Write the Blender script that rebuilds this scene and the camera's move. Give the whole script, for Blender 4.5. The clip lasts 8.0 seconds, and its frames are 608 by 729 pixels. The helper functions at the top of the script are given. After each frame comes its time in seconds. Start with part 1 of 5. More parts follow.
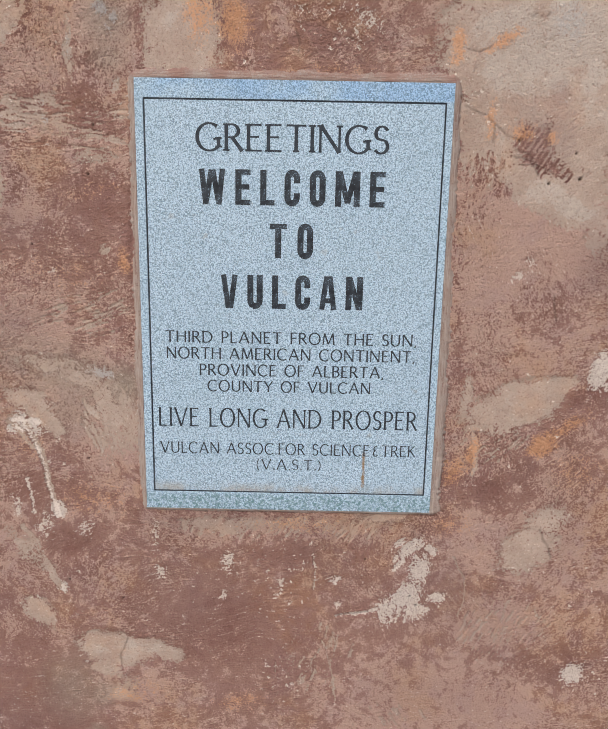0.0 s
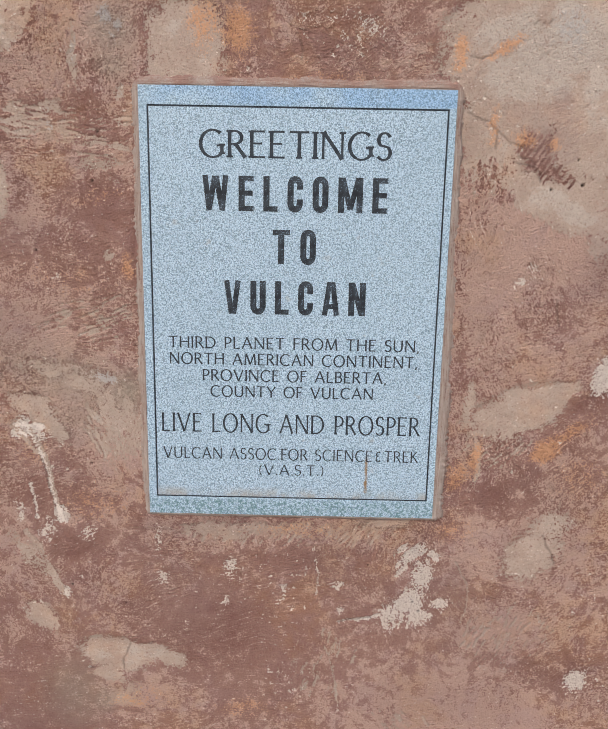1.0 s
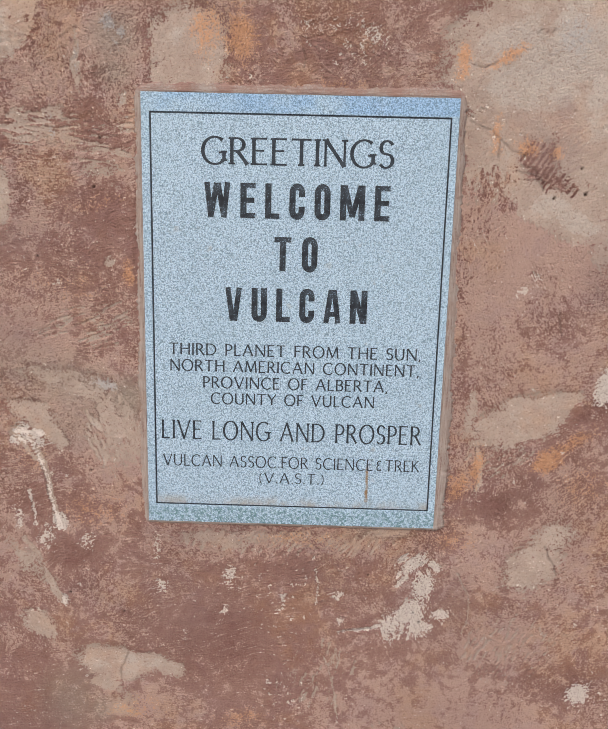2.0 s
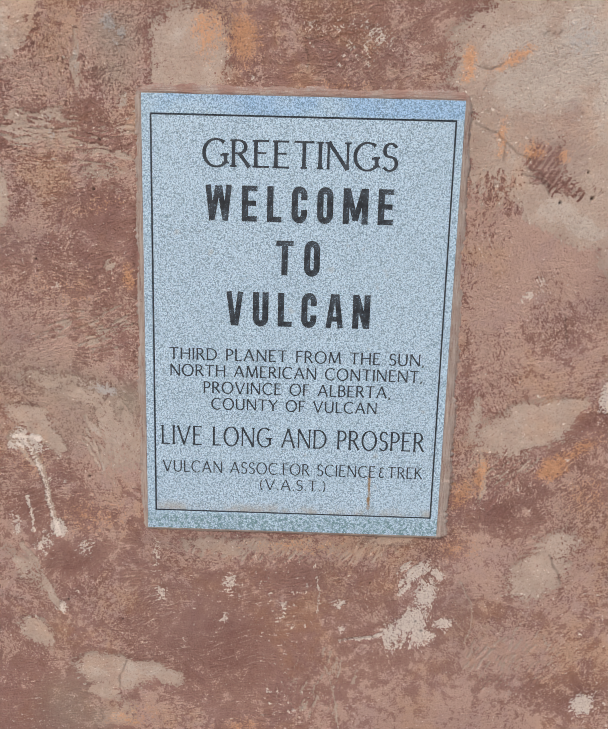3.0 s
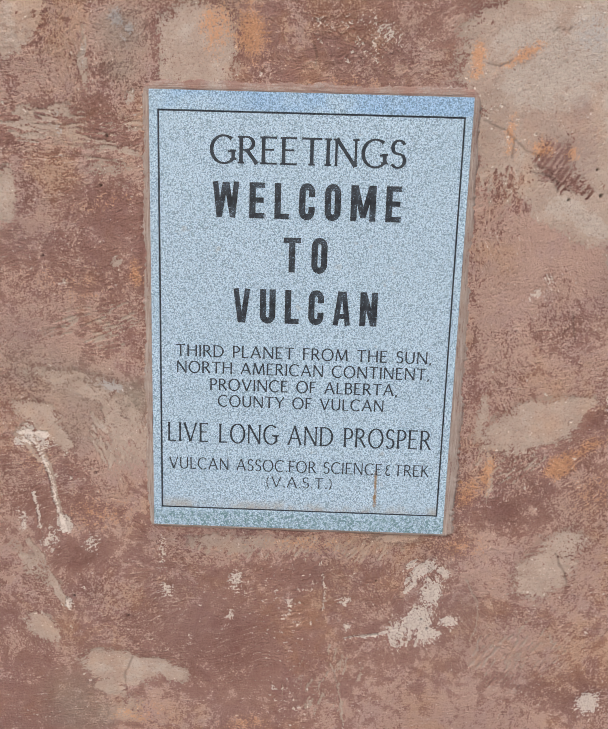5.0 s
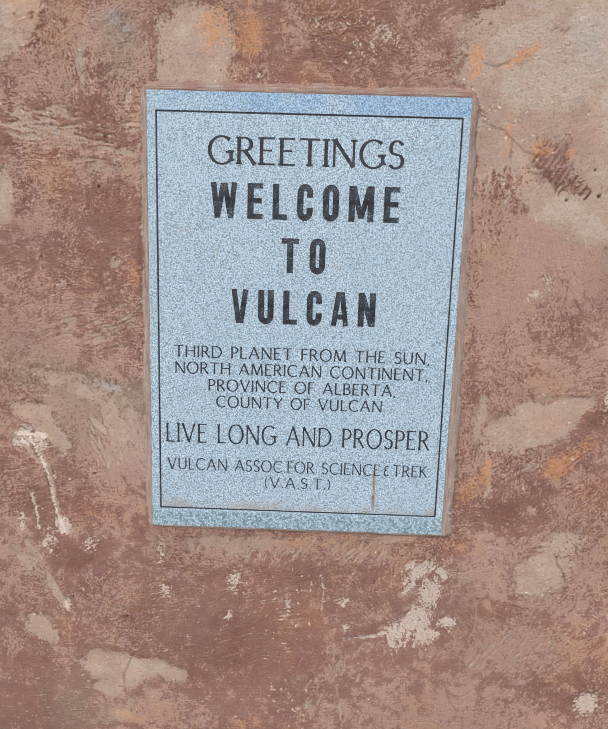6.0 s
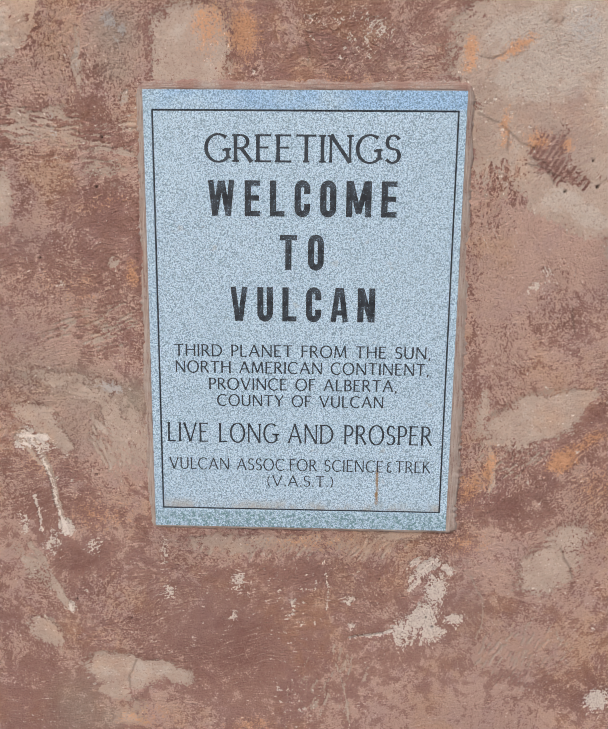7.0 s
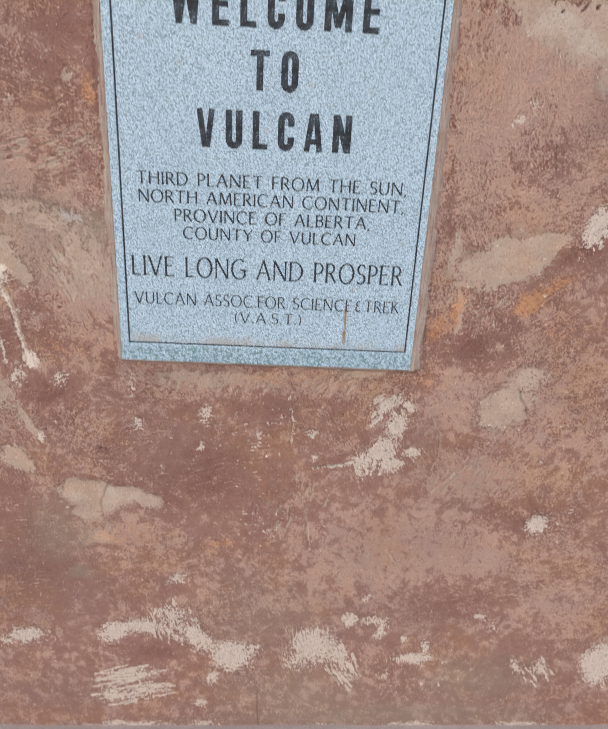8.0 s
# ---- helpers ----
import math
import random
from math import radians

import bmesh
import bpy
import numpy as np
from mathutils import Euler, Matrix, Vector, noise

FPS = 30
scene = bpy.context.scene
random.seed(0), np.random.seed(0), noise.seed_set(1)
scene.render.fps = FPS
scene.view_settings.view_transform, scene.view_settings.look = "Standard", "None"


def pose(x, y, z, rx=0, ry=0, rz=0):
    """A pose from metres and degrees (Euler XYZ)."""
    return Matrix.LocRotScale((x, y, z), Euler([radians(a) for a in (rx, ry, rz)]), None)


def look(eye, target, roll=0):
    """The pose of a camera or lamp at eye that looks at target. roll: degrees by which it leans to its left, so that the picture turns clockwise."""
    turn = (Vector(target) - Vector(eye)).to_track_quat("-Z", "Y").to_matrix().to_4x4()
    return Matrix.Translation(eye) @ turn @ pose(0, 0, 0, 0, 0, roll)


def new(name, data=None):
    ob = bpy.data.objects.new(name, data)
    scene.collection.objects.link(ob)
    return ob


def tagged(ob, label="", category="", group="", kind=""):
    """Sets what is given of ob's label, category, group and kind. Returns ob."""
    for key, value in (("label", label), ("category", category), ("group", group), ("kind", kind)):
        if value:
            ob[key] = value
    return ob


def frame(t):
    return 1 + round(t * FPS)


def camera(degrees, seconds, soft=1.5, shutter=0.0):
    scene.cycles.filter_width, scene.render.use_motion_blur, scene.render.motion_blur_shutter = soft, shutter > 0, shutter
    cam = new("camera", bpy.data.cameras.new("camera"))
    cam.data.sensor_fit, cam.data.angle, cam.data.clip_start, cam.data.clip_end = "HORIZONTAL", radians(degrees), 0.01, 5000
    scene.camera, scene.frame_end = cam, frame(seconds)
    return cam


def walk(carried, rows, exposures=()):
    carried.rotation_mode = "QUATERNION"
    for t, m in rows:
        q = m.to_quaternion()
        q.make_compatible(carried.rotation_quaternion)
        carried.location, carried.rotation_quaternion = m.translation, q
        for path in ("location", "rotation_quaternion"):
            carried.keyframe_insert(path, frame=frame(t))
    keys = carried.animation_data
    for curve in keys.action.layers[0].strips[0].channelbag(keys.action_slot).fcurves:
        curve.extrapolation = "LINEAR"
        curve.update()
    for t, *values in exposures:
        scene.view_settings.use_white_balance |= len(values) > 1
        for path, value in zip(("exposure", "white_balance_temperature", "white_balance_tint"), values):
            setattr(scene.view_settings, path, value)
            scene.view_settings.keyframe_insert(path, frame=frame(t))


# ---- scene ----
cam = camera(48.3, 8.0, soft=1.15, shutter=0.12)
PATH = [
    (0, (0.03, -1.364, 1.706), (0.027, 0.591, 1.288), 1.1),
    (0.5, (0.032, -1.365, 1.71), (0.023, 0.592, 1.294), 1.0),
    (1, (0.031, -1.366, 1.709), (0.018, 0.593, 1.303), 1.1),
    (1.5, (0.036, -1.365, 1.705), (0.016, 0.596, 1.314), 1.3),
    (3, (0.032, -1.34, 1.71), (0.008, 0.624, 1.333), 1.6),
    (3.5, (0.029, -1.333, 1.708), (-0.003, 0.629, 1.324), 1.7),
    (4, (0.023, -1.333, 1.707), (-0.009, 0.628, 1.315), 1.9),
    (4.5, (0.022, -1.338, 1.709), (-0.009, 0.624, 1.322), 1.8),
    (6, (0.026, -1.338, 1.71), (-0.004, 0.625, 1.326), 1.7),
    (6.5, (0.027, -1.335, 1.704), (-0.008, 0.629, 1.328), 1.2),
    (7, (0.038, -1.337, 1.691), (-0.011, 0.628, 1.325), 0.6),
    (7.5, (0.036, -1.34, 1.694), (-0.007, 0.603, 1.222), 0.6),
    (7.6, (0.035, -1.34, 1.685), (0.006, 0.597, 1.188), 0.9),
    (7.7, (0.028, -1.338, 1.687), (0.023, 0.587, 1.145), 1.5),
    (7.8, (0.025, -1.332, 1.689), (0.042, 0.574, 1.085), 2.1),
    (7.9, (0.025, -1.326, 1.678), (0.07, 0.55, 0.986), 2.6),
    (8, (0.032, -1.32, 1.663), (0.096, 0.516, 0.875), 3.0),
]
walk(cam, [(t, look(eye, target, roll)) for t, eye, target, roll in PATH], ((0, 0.0), (1.5, 0.02), (3.5, 0.05), (6.5, 0.08), (8, 0.08)))

# ---------------------------------------------------------------- sky and sun
world = bpy.data.worlds.new("sky")
scene.world = world
world.use_nodes = True
wn = world.node_tree
wn.nodes.clear()
sky = wn.nodes.new("ShaderNodeTexSky")
sky.sky_type = "NISHITA"
sky.sun_disc = False
sky.sun_elevation = radians(48)
sky.sun_rotation = radians(200)
sky.air_density, sky.dust_density, sky.ozone_density = 1.0, 3.0, 1.0
sky_out = wn.nodes.new("ShaderNodeBackground")
sky_out.inputs["Strength"].default_value = 0.125
world_out = wn.nodes.new("ShaderNodeOutputWorld")
wn.links.new(sky.outputs["Color"], sky_out.inputs["Color"])
wn.links.new(sky_out.outputs["Background"], world_out.inputs["Surface"])

sun_data = bpy.data.lights.new("sun", "SUN")
sun_data.energy, sun_data.angle, sun_data.color = 1.5, radians(30), (1.0, 0.95, 0.88)
sun = new("sun", sun_data)
sun.matrix_world = look((-2.0, -5.5, 6.5), (0, 0, 0))

# ---------------------------------------------------------------- material helpers


class Shader:
    """A small builder for node materials."""

    def __init__(self, name, roughness=0.9, specular=0.3):
        self.mat = bpy.data.materials.new(name)
        self.mat.use_nodes = True
        self.tree = self.mat.node_tree
        self.bsdf = self.tree.nodes["Principled BSDF"]
        self.bsdf.inputs["Roughness"].default_value = roughness
        self.bsdf.inputs["Specular IOR Level"].default_value = specular
        self.place = self.tree.nodes.new("ShaderNodeTexCoord").outputs["Object"]

    def put(self, socket, value):
        if isinstance(value, bpy.types.NodeSocket):
            self.tree.links.new(value, socket)
        elif isinstance(value, (tuple, list)) and len(socket.default_value) == 4 and len(value) == 3:
            socket.default_value = (*value, 1.0)
        else:
            socket.default_value = value

    def math(self, op, a, b=0.0, c=0.0, clamp=False):
        n = self.tree.nodes.new("ShaderNodeMath")
        n.operation, n.use_clamp = op, clamp
        for s, v in zip(n.inputs, (a, b, c)):
            self.put(s, v)
        return n.outputs[0]

    def vec(self, op, a, b):
        n = self.tree.nodes.new("ShaderNodeVectorMath")
        n.operation = op
        self.put(n.inputs[0], a)
        self.put(n.inputs[1], b)
        return n.outputs[0]

    def turn(self, v, degrees):
        n = self.tree.nodes.new("ShaderNodeVectorRotate")
        n.rotation_type = "Y_AXIS"
        self.put(n.inputs["Vector"], v)
        n.inputs["Angle"].default_value = radians(degrees)
        return n.outputs[0]

    def noise(self, v, scale, detail=3.0, rough=0.6, colour=False, distortion=0.0):
        n = self.tree.nodes.new("ShaderNodeTexNoise")
        self.put(n.inputs["Vector"], v)
        n.inputs["Scale"].default_value = scale
        n.inputs["Detail"].default_value = detail
        n.inputs["Roughness"].default_value = rough
        n.inputs["Distortion"].default_value = distortion
        return n.outputs["Color" if colour else "Fac"]

    def cells(self, v, scale, out="Distance", feature="F1"):
        n = self.tree.nodes.new("ShaderNodeTexVoronoi")
        n.feature = feature
        self.put(n.inputs["Vector"], v)
        n.inputs["Scale"].default_value = scale
        return n.outputs[out]

    def step(self, x, lo, hi, out_lo=0.0, out_hi=1.0):
        n = self.tree.nodes.new("ShaderNodeMapRange")
        n.interpolation_type = "SMOOTHSTEP"
        for key, v in (("Value", x), ("From Min", lo), ("From Max", hi), ("To Min", out_lo), ("To Max", out_hi)):
            self.put(n.inputs[key], v)
        return n.outputs["Result"]

    def mix(self, f, a, b, blend="MIX"):
        n = self.tree.nodes.new("ShaderNodeMix")
        n.data_type, n.blend_type = "RGBA", blend
        self.put(n.inputs[0], f)
        self.put(n.inputs[6], a)
        self.put(n.inputs[7], b)
        return n.outputs[2]

    def lerp(self, f, a, b):
        n = self.tree.nodes.new("ShaderNodeMix")
        self.put(n.inputs[0], f)
        self.put(n.inputs[2], a)
        self.put(n.inputs[3], b)
        return n.outputs[0]

    def field(self, name):
        n = self.tree.nodes.new("ShaderNodeAttribute")
        n.attribute_name = name
        return n.outputs["Fac"]

    def axis(self, v, k):
        n = self.tree.nodes.new("ShaderNodeSeparateXYZ")
        self.put(n.inputs[0], v)
        return n.outputs[k]

    def finish(self, colour, height=None, depth=0.001, strength=1.0, roughness=None):
        self.put(self.bsdf.inputs["Base Color"], colour)
        if roughness is not None:
            self.put(self.bsdf.inputs["Roughness"], roughness)
        if height is not None:
            n = self.tree.nodes.new("ShaderNodeBump")
            n.inputs["Distance"].default_value = depth
            n.inputs["Strength"].default_value = strength
            self.put(n.inputs["Height"], height)
            self.put(self.bsdf.inputs["Normal"], n.outputs[0])
        return self.mat


def stucco_material():
    """Weathered, trowelled stucco under a worn terracotta wash."""
    s = Shader("terracotta_stucco", 0.92, 0.2)
    p = s.place
    bend = s.vec("SCALE", s.vec("SUBTRACT", s.noise(p, 4.0, 2.0, colour=True), (0.5, 0.5, 0.5)), (0, 0, 0))
    bend.node.inputs["Scale"].default_value = 0.10
    q = s.vec("ADD", p, bend)

    def strokes(angle, along, across, seed):
        v = s.vec("ADD", s.vec("MULTIPLY", s.turn(q, angle), (along, 1.0, across)), (seed, seed * 2, 0))
        return s.noise(v, 1.0, 3.0, 0.6)

    def sway(x, share):
        return s.math("MULTIPLY", s.math("SUBTRACT", x, 0.5), share)

    # brushed directions, one to a stretch of the wall
    flat = strokes(6, 105, 280, 0)
    slant = strokes(-58, 100, 280, 7)
    back = strokes(48, 100, 280, 13)
    upright = strokes(84, 62, 270, 19)
    stroke = s.lerp(s.field("upright"), s.lerp(s.field("slant"), s.lerp(s.field("back"), flat, back), slant), upright)
    # longer combed lines
    comb = s.lerp(s.math("MAXIMUM", s.field("slant"), s.field("upright")), s.lerp(s.field("back"), strokes(9, 26, 250, 23), strokes(40, 28, 250, 29)), strokes(-66, 28, 250, 31))
    fleck = s.noise(p, 265, 3.0, 0.62)
    speck = s.noise(s.vec("ADD", p, (5.3, 2.2, 8.1)), 185, 2.0, 0.55, distortion=0.9)
    mott = s.noise(q, 98, 4.0, 0.62)
    grit = s.noise(p, 620, 2.0, 0.6)
    cloud = s.noise(q, 7.0, 4.0, 0.6)
    cloud2 = s.noise(p, 19.0, 5.0, 0.68)
    cloud3 = s.noise(q, 45.0, 4.0, 0.7)
    hue = s.noise(s.vec("ADD", p, (2.7, 9.4, 4.1)), 5.5, 4.0, 0.66)
    hue2 = s.noise(s.vec("ADD", q, (7.7, 1.4, 3.1)), 13.0, 4.0, 0.66)
    combed = s.step(s.math("ADD", hue2, sway(cloud, 0.5)), 0.38, 0.60, 0.05, 0.55)
    brushed = s.lerp(combed, s.lerp(0.45, stroke, speck), comb)
    tex = s.math("ADD", s.math("ADD", s.math("MULTIPLY", brushed, 0.50), s.math("MULTIPLY", fleck, 0.34)), s.math("MULTIPLY", mott, 0.16))
    wear = s.math("SUBTRACT", tex, 0.5)

    red = s.mix(s.step(cloud, 0.35, 0.68), DEEP_RED, BRICK_RED)
    red = s.mix(s.step(cloud2, 0.45, 0.75, 0, 0.5), red, RUST_RED)
    red = s.mix(s.step(hue, 0.50, 0.66, 0, 0.70), red, UMBER_RED)
    red = s.mix(s.step(hue2, 0.54, 0.40, 0, 0.65), red, MAUVE_RED)
    dark = s.field("dark")
    red = s.mix(s.step(s.math("ADD", dark, s.math("MULTIPLY", wear, 2.5)), 0.40, 0.80, 0, 0.6), red, DARK_RED)
    grey = s.field("grey")
    red = s.mix(s.math("MULTIPLY", grey, s.step(mott, 0.2, 0.7, 0.6, 1.0)), red, OLIVE_WASH)
    # salmon undercoat that shows where the wash is rubbed off the high spots
    amount = s.math("ADD", s.math("MULTIPLY_ADD", s.field("light"), 0.062, 0.000), sway(cloud2, 0.15))
    amount = s.math("ADD", amount, sway(cloud3, 0.20))
    amount = s.math("SUBTRACT", amount, s.math("MULTIPLY", dark, 0.050))
    rougher = s.math("SUBTRACT", 1.0, s.math("MULTIPLY", s.field("floated"), 0.7))
    # coats laid over one another, with ragged edges
    coat = s.step(s.noise(s.vec("ADD", q, (8.2, 0.7, 6.6)), 15.0, 6.0, 0.70, distortion=0.8), 0.475, 0.535)
    coat2 = s.step(s.noise(s.vec("ADD", p, (1.2, 5.7, 0.6)), 33.0, 5.0, 0.72, distortion=0.6), 0.49, 0.54)
    amount = s.math("ADD", amount, s.math("ADD", s.math("MULTIPLY", rougher, sway(coat, 0.030)), s.math("MULTIPLY", rougher, sway(coat2, 0.024))))
    red = s.mix(s.math("MULTIPLY", s.math("SUBTRACT", 1.0, coat), 0.12), red, DARK_RED)
    # some stretches were floated smooth, others left coarse
    coarse = s.step(s.math("ADD", s.noise(s.vec("ADD", q, (4.4, 3.3, 1.9)), 9.0, 4.0, 0.62), sway(cloud2, 0.35)), 0.38, 0.64, 0.22, 1.40)
    coarse = s.math("MULTIPLY", coarse, rougher)
    worn = s.math("ADD", s.math("MULTIPLY_ADD", wear, coarse, 0.5), amount)
    rubbed = s.math("ADD", s.step(worn, 0.40, 0.52, 0, 0.28), s.step(worn, 0.500, 0.524, 0, 0.66))
    salmon = s.mix(cloud, SALMON, PALE_SALMON)
    salmon = s.mix(s.step(hue, 0.49, 0.66, 0, 0.75), salmon, PEACH)
    salmon = s.mix(s.step(hue2, 0.50, 0.38, 0, 0.7), salmon, DUSTY_PINK)
    salmon = s.mix(s.math("MULTIPLY", grey, 0.75), salmon, SAND)
    colour = s.mix(rubbed, red, salmon)
    # shade in the winding creases between the brushed ridges, painted dark red
    crease = s.math("MULTIPLY", s.step(s.math("ABSOLUTE", s.math("SUBTRACT", s.lerp(0.35, stroke, speck), 0.465)), 0.004, 0.020, 1, 0), s.math("MULTIPLY", coarse, s.step(cloud3, 0.36, 0.60, 0.04, 0.40)))
    colour = s.mix(crease, colour, DARK_RED)
    # thin pale drag marks of the trowel
    drag = s.math("MULTIPLY", s.step(s.math("ADD", comb, sway(fleck, 0.40)), 0.575, 0.615, 0, 0.50), s.step(s.math("ADD", hue2, s.math("MULTIPLY", s.field("light"), 0.15)), 0.46, 0.62))
    colour = s.mix(drag, colour, PALE_SALMON)
    # worn mauve and grey washes; the grey also holds painted lens haze
    wash = s.math("MULTIPLY", s.math("MULTIPLY", s.field("mauve"), s.math("ADD", tex, 0.05)), 0.75, clamp=True)
    colour = s.mix(wash, colour, MAUVE_WASH)
    wash = s.math("MULTIPLY", grey, 0.40)
    colour = s.mix(wash, colour, GREY_WASH)
    # bare smooth plaster
    bare = s.step(s.math("ADD", s.math("SUBTRACT", s.field("tan"), s.math("MULTIPLY", dark, 0.75)), s.math("ADD", s.math("MULTIPLY", wear, 4.2), sway(cloud3, 1.2))), 0.38, 0.50)
    plaster = s.mix(s.step(cloud2, 0.35, 0.65), TAN_PLASTER, PALE_PLASTER)
    plaster = s.mix(s.step(s.math("ADD", s.field("tan"), sway(cloud2, 2.0)), 1.08, 1.45, 0, 0.85), plaster, GREY_PLASTER)
    plaster = s.mix(s.step(cloud3, 0.5, 0.7, 0, 0.4), plaster, GREY_WASH)
    plaster = s.mix(s.step(hue, 0.50, 0.66, 0, 0.45), plaster, PEACH)
    plaster = s.mix(s.step(mott, 0.60, 0.68, 0, 0.35), plaster, OLIVE_WASH)
    plaster = s.mix(s.step(fleck, 0.60, 0.66, 0, 0.35), plaster, SALMON)
    plaster = s.mix(s.step(fleck, 0.385, 0.33, 0, 0.40), plaster, BRICK_RED)
    colour = s.mix(s.math("MULTIPLY", bare, 0.9), colour, plaster)
    colour = s.mix(s.math("MULTIPLY", s.math("MULTIPLY", bare, s.field("mauve")), 0.45), colour, MAUVE_WASH)
    # blue-grey cement that was smeared over the wash
    smear = s.step(s.math("ADD", s.field("blue"), s.math("ADD", s.math("MULTIPLY", wear, 4.0), sway(cloud3, 0.8))), 0.35, 0.80, 0, 0.62)
    colour = s.mix(smear, colour, BLUE_CEMENT)
    rust = s.step(s.math("ADD", s.field("orange"), s.math("ADD", s.math("MULTIPLY", wear, 4.5), sway(cloud3, 1.0))), 0.28, 0.90, 0, 0.8)
    colour = s.mix(rust, colour, ORANGE_WASH)
    # flaked spots of the pale undercoat
    flake = s.step(s.math("ADD", s.field("cream"), s.math("ADD", s.math("MULTIPLY", wear, 4.6), sway(s.lerp(0.5, mott, comb), 1.3))), 0.46, 0.53)
    chip = s.mix(s.step(fleck, 0.33, 0.55), CREAM_CHIP, PALE_CHIP)
    colour = s.mix(s.math("MULTIPLY", flake, 0.9), colour, chip)
    colour = s.mix(s.field("crack"), colour, PIT_BROWN)
    # fine pores darkened in colour, standing in for relief shade
    pore = s.step(s.math("ADD", s.lerp(0.5, grit, fleck), s.math("MULTIPLY", wear, 0.6)), 0.34, 0.45, 0.42, 0.0)
    colour = s.mix(pore, colour, DARK_RED)
    gouge = s.math("MULTIPLY", s.field("rough"), s.step(s.noise(q, 75, 5.0, 0.72), 0.40, 0.33, 0, 0.75))
    colour = s.mix(gouge, colour, DARK_RED)

    h = s.math("ADD", s.math("MULTIPLY", brushed, 1.3), s.math("ADD", s.math("MULTIPLY", fleck, 1.2), s.math("MULTIPLY", mott, 1.0)))
    h = s.math("MULTIPLY", h, s.math("SUBTRACT", 1.0, s.math("MULTIPLY", bare, 0.60)))
    h = s.math("ADD", h, s.math("MULTIPLY", bare, 0.7))
    h = s.math("ADD", h, s.math("MULTIPLY", s.math("MULTIPLY", s.field("rough"), s.noise(q, 90, 4.0, 0.65)), 2.2))
    h = s.math("SUBTRACT", h, s.math("MULTIPLY", flake, 0.25))
    h = s.math("SUBTRACT", h, s.math("MULTIPLY", s.math("MULTIPLY", crease, s.math("SUBTRACT", 1.0, bare)), 0.35))
    return s.finish(colour, h, 0.0042, 1.0)


def granite_material(name, light, mid, shade, dark_share, stains=False, polish=0.5):
    """Fine-grained blue-grey granite; size of the grain about two millimetres."""
    s = Shader(name, polish, 0.4)
    p = s.place
    grain = s.noise(p, 330, 3.0, 0.7)
    crystal = s.noise(s.vec("ADD", p, (3.1, 1.7, 0.4)), 360, 2.0, 0.62)
    cloud = s.noise(p, 9.0, 3.0, 0.6)
    colour = s.mix(s.step(grain, 0.42, 0.56), mid, light)
    colour = s.mix(s.step(crystal, dark_share, dark_share + 0.10, 0, 0.72), colour, shade)
    colour = s.mix(s.step(cloud, 0.35, 0.75, 0, 0.18), colour, mid)
    colour = s.mix(s.step(s.noise(p, 5.0, 2.0), 0.45, 0.65, 0, 0.10), colour, (0.44, 0.60, 0.68))
    if stains:
        x, z = s.axis(p, 0), s.axis(p, 2)
        wob = s.math("MULTIPLY", s.math("SUBTRACT", s.noise(p, 60, 2.0), 0.5), 0.006)
        off = s.math("ABSOLUTE", s.math("ADD", s.math("SUBTRACT", x, 0.157), wob))
        drip = s.math("MULTIPLY", s.step(off, 0.0012, 0.0042, 1, 0), s.math("MULTIPLY", s.step(z, 0.050, 0.056), s.step(z, 0.126, 0.137, 1, 0)))
        drip = s.math("MULTIPLY", drip, s.step(s.noise(p, 120, 2.0), 0.33, 0.6, 0.35, 0.95))
        colour = s.mix(drip, colour, RUST_DRIP)
        seep = s.math("MULTIPLY", s.step(z, 0.040, 0.066, 1, 0), s.step(s.noise(p, 22, 4.0, 0.7), 0.40, 0.66, 0.1, 0.75))
        colour = s.mix(seep, colour, SEEP_BROWN)
        spots = s.step(s.noise(p, 34, 2.0, 0.5), 0.70, 0.80, 0, 0.30)
        colour = s.mix(spots, colour, SEEP_BROWN)
    else:
        # the head of the rim is tinted bluer, more so to the right
        head_tint = s.math("MULTIPLY", s.step(s.axis(p, 2), 0.824, 0.830), s.step(s.math("ADD", s.noise(p, 7.0, 3.0, 0.6), s.math("MULTIPLY", s.axis(p, 0), 0.25)), 0.38, 0.62, 0.05, 0.62))
        colour = s.mix(head_tint, colour, (0.56, 0.76, 1.0), "MULTIPLY")
        # dark teal speckle along the foot of the rim
        foot_specks = s.math("MULTIPLY", s.step(s.axis(p, 2), 0.026, 0.040, 1, 0), s.step(s.noise(p, 210, 3.0, 0.7), 0.49, 0.58, 0.06, 0.80))
        colour = s.mix(foot_specks, colour, (0.10, 0.22, 0.235))
    return s.finish(colour, grain, 0.0001, 0.2)


def enamel_material(name, worn, ink):
    """Black letter paint; worn: how low the noise may be where it has flaked to stone."""
    s = Shader(name, 0.55, 0.4)
    p = s.place
    grain = s.noise(p, 300, 3.0, 0.7)
    area = s.noise(p, 45, 2.0, 0.6)
    lost = s.step(s.math("ADD", grain, s.math("MULTIPLY", s.math("SUBTRACT", area, 0.5), 0.35)), worn, worn + 0.10, 0, 0.62)
    colour = s.mix(s.step(area, 0.3, 0.7), ink, INK_GREY)
    colour = s.mix(lost, colour, GRANITE_MID)
    return s.finish(colour, grain, 0.0002, 0.4)


